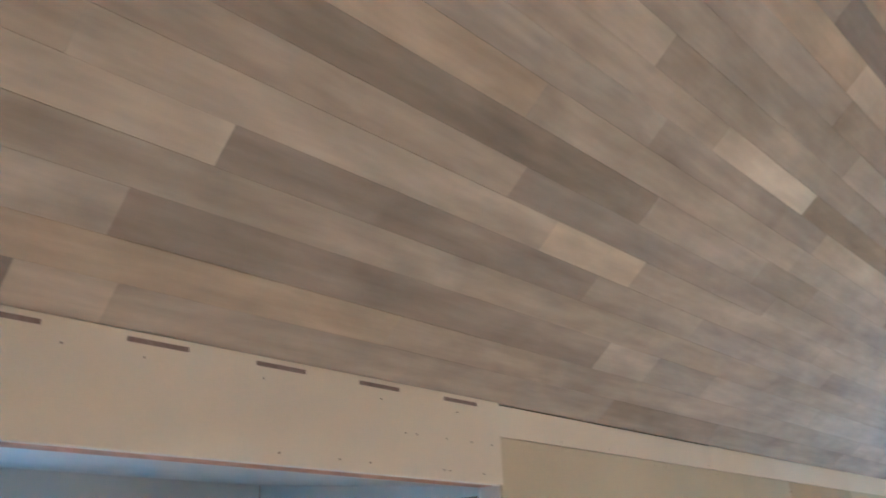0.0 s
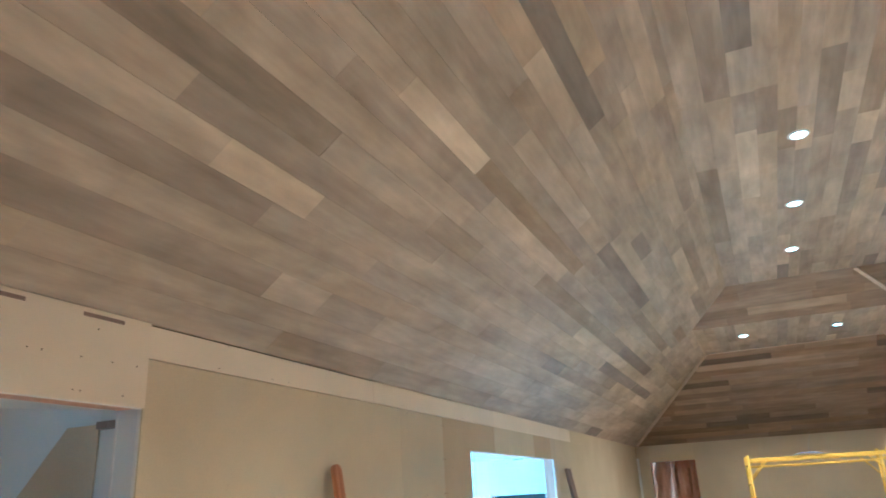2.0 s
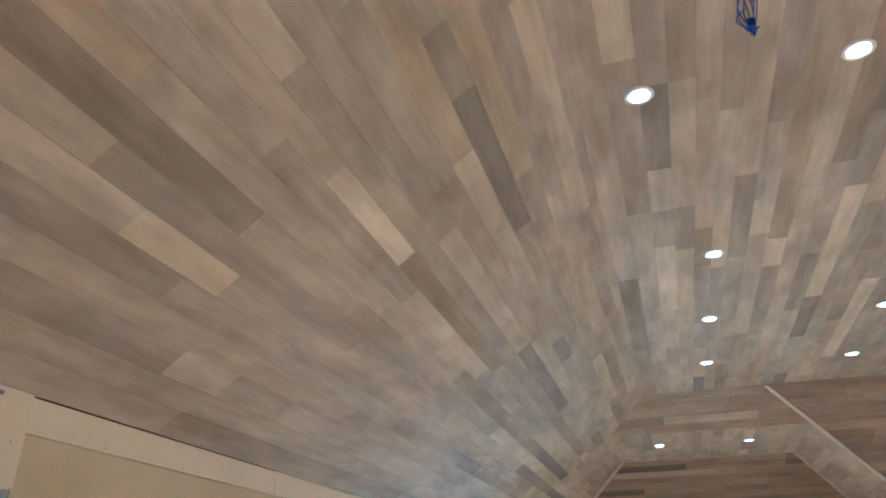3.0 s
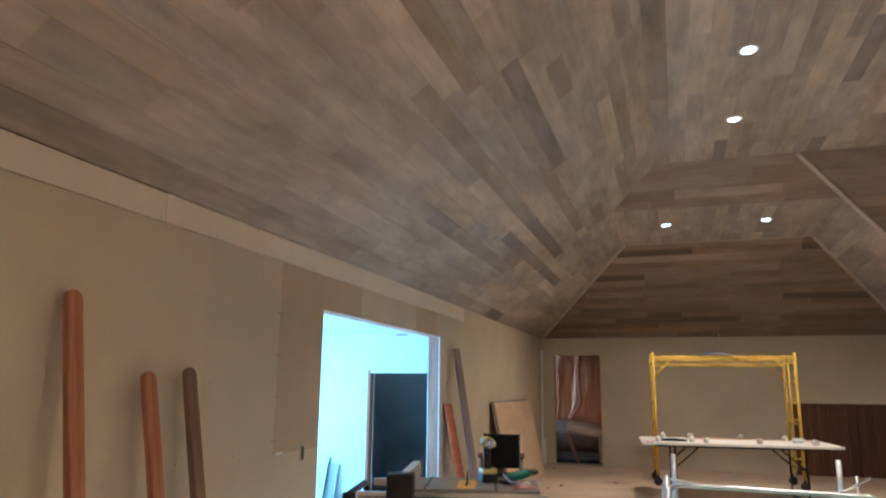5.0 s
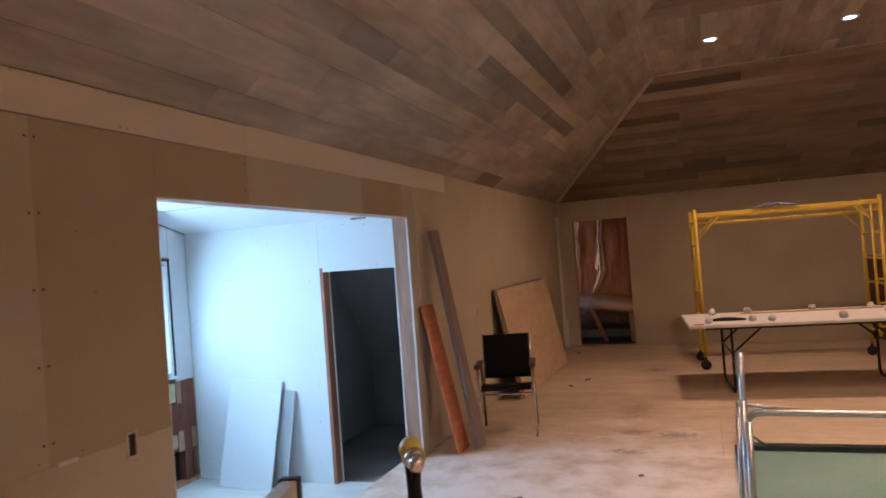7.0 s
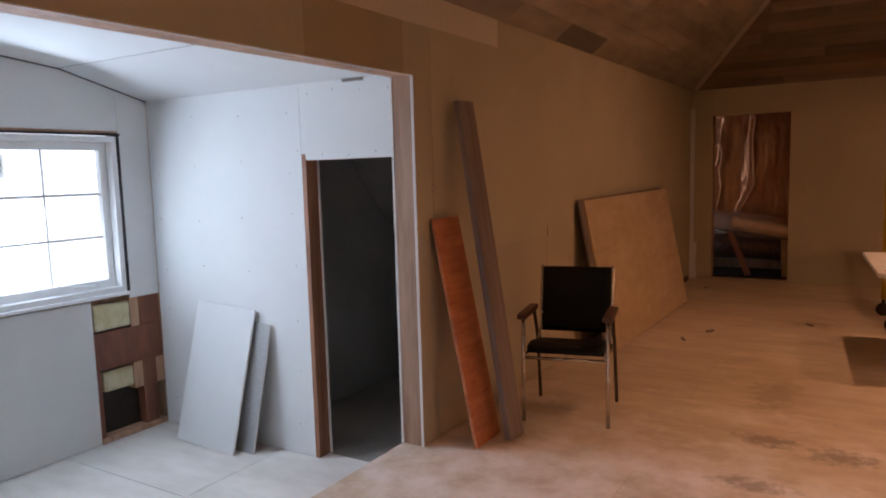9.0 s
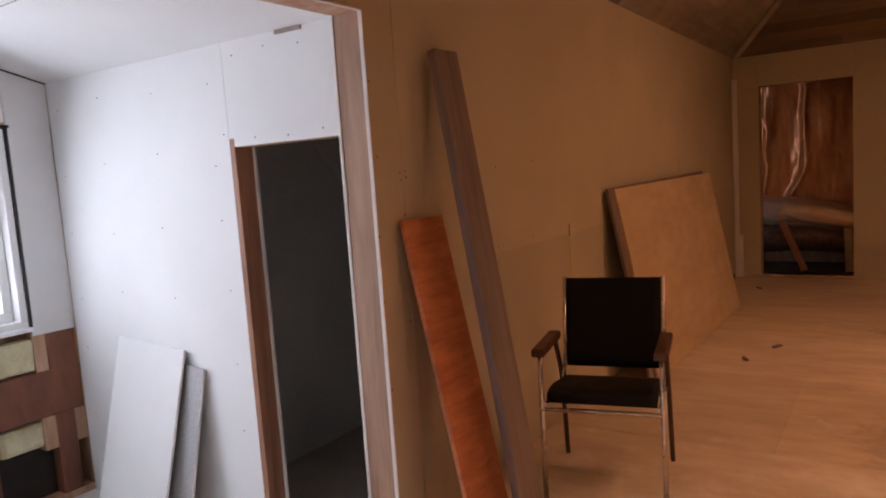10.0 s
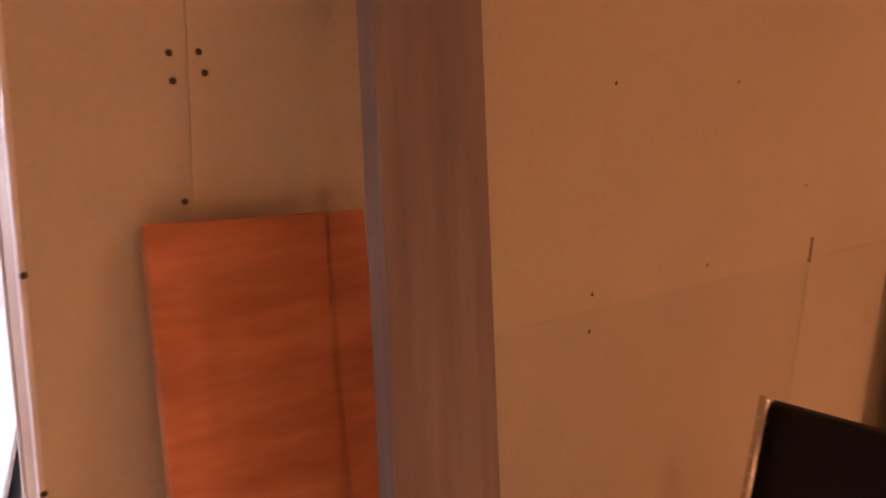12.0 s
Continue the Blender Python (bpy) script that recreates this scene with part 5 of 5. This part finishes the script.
for x in (X0 - 0.03, X1 + 0.03):
    part("edge_angle", boxed((x - 0.025, 9.6, 0.002), (x + 0.025, 12.62, 0.045), 0.004), BLACK_GREEN, gf)
for x in (X0 + 0.03, X1):
    part("post", tube([(x, 12.58, 0.01), (x, 12.58, 0.755)], 0.027, 12), GALVANISED, gf)
part("top_rail", tube(bend([(X0 - 0.01, 11.27, 0.045), (X0 - 0.01, 11.27, 0.60), (X1 + 0.03, 11.22, 0.585), (X1 + 0.03, 11.22, 0.045)], 0.1), 0.021, 12), GALVANISED, gf)
for i, (dx, dy, h, r) in enumerate([(-0.045, -0.30, 0.70, 0.018), (-0.06, -0.12, 0.66, 0.018), (-0.03, -0.45, 0.62, 0.02), (-0.075, -0.2, 0.58, 0.012)]):
    part("folded_brace", tube([(X0 + dx, 11.27 + dy, 0.03), (X0 + dx + 0.02, 11.27 + dy + 0.12, h)], r, 10), GALVANISED, gf)
part("hinge_bar", tube([(X0 - 0.05, 11.2, 0.66), (X0 + 0.28, 11.3, 0.60)], 0.012, 8), GALVANISED, gf)
part("hinge_bar", tube([(X0, 12.5, 0.20), (X0 + 0.16, 12.56, 0.06)], 0.010, 8), GALVANISED, gf)
part("hinge_bar", tube([(X1 - 0.25, 11.24, 0.60), (X1 + 0.03, 11.5, 0.70)], 0.012, 8), GALVANISED, gf)
part("thin_post", tube([(X1 - 0.08, 11.45, 0.03), (X1 - 0.08, 11.45, 0.72)], 0.013, 10), GALVANISED, gf)
part("pin", tube([(X0 - 0.12, 10.95, 0.12), (X0 - 0.04, 10.95, 0.12)], 0.008, 8), GALVANISED, gf)
gb = part("control_box", boxed((X1 - 0.30, 11.30, 0.40), (X1 - 0.12, 11.44, 0.57), 0.01), GREY_BOX, gf)

# ---- duct and sheeted insulation behind the far doorway ----
vp = bmesh.new()
bmesh.ops.create_grid(vp, x_segments=110, y_segments=90, size=0.5)
for v in vp.verts:
    x, u = v.co.x + 0.5, v.co.y + 0.5
    ridge = max(0.0, 1 - 4.5 * abs(noise.noise(Vector((x * 5.5 + 0.25 * noise.noise(Vector((x * 3, u * 6, 1))), u * 0.9, 3.7)))))
    f = 0.03 * noise.noise(Vector((x * 6, u * 1.2, 0.3))) - 0.055 * ridge ** 2 + 0.014 * noise.noise(Vector((x * 30, u * 7, 5.1))) + 0.006 * noise.noise(Vector((x * 70, u * 22, 2.0)))
    v.co = Vector((-0.3 + 2.1 * x, 19.75 + f - 0.35 * (1 - u) * 0.4, 0.2 + 2.3 * u))
ext = bmesh.ops.extrude_face_region(vp, geom=vp.faces[:])
for v in [e for e in ext["geom"] if isinstance(e, bmesh.types.BMVert)]:
    v.co.y += 0.01
bmesh.ops.recalc_face_normals(vp, faces=vp.faces[:])
structure("backdrop_vapour_sheet", smooth(vp), PLASTIC_SHEET)
# lower duct's foil darkened to stand for the black hollow below the upper
SHADED_DUCT = material("shaded_duct", (0.07, 0.045, 0.035), (0.16, 0.10, 0.07), 0.35, 0.5, grain=(20, 20, 20), bump=0.5)
for i, (a, c, r) in enumerate([((-0.2, 19.35, 0.70), (1.5, 19.2, 0.50), 0.17), ((-0.2, 19.3, 0.33), (1.6, 19.35, 0.28), 0.15)]):
    d = thing("flexible_duct", "crinkled foil flexible air duct lying in the roof space", "duct", group="ducts in the roof space")
    a, c = Vector(a), Vector(c)
    pts, rad = [], []
    for j in range(61):
        u = j / 60
        pts.append(a.lerp(c, u) + Vector((0, 0, 0.05 * math.sin(3.1 * u) + 0.012 * noise.noise(Vector((u * 14, i, 0))))))
        rad.append(r * (1 + 0.05 * (j % 2) + 0.06 * noise.noise(Vector((u * 9, i * 7, 2)))))
    part("duct_hose", tube(pts, rad, 22), FOIL_DUCT if i == 0 else SHADED_DUCT, d)
bl = board_between("loose_brace", "dark brown wooden brace in the roof space", (0.66, 18.98, 0.03), (0.42, 19.0, 0.60), 0.07, 0.035, (1, 0, 0), STUD_RED, "brace")
b2 = board_between("loose_brace", "pale wooden brace in the roof space", (1.10, 18.93, 0.03), (1.085, 18.96, 0.50), 0.08, 0.035, (1, 0, 0), PLY_PALE, "brace")
# floor coloured near-black for the shade under the ducts
structure("floor_roof_space", boxed((-0.4, YD + T, -0.1), (1.9, 19.9, 0.0)), HOLLOW_SHADE)
rs = bmesh.new()
add_box(rs, (-0.5, YD + T, -0.1), (-0.4, 19.9, 2.6))
add_box(rs, (1.9, YD + T, -0.1), (2.0, 19.9, 2.6))
add_box(rs, (-0.5, YD + T, 2.5), (2.0, 19.9, 2.6))
add_box(rs, (-0.5, 19.85, -0.1), (2.0, 19.95, 2.6))
structure("wall_roof_space", rs, STUD)

# ---- small litter on the floor ----
LIT = random.Random(3)
for x, y, s in [(0.83, 15.6, 0.06), (0.69, 15.2, 0.05), (1.46, 10.96, 0.05), (0.35, 17.9, 0.05), (1.58, 16.2, 0.05), (4.1, 13.6, 0.07), (1.75, 11.9, 0.025)]:
    c = thing("wood_chip", "small dark scrap lying on the plywood floor", "scrap", pose(x, y, 0.001, 0, 0, LIT.uniform(0, 180)), "scraps on the floor")
    s *= 0.7
    b = boxed((-s, -s * 0.35, 0), (s, s * 0.35, 0.014), 0.004)
    for v in b.verts:
        v.co += Vector((0, s * 0.3 * math.sin(v.co.x * 40), 0.004 * abs(math.sin(v.co.x * 70))))
    part("chip_body", b, BOARD_GREY, c)
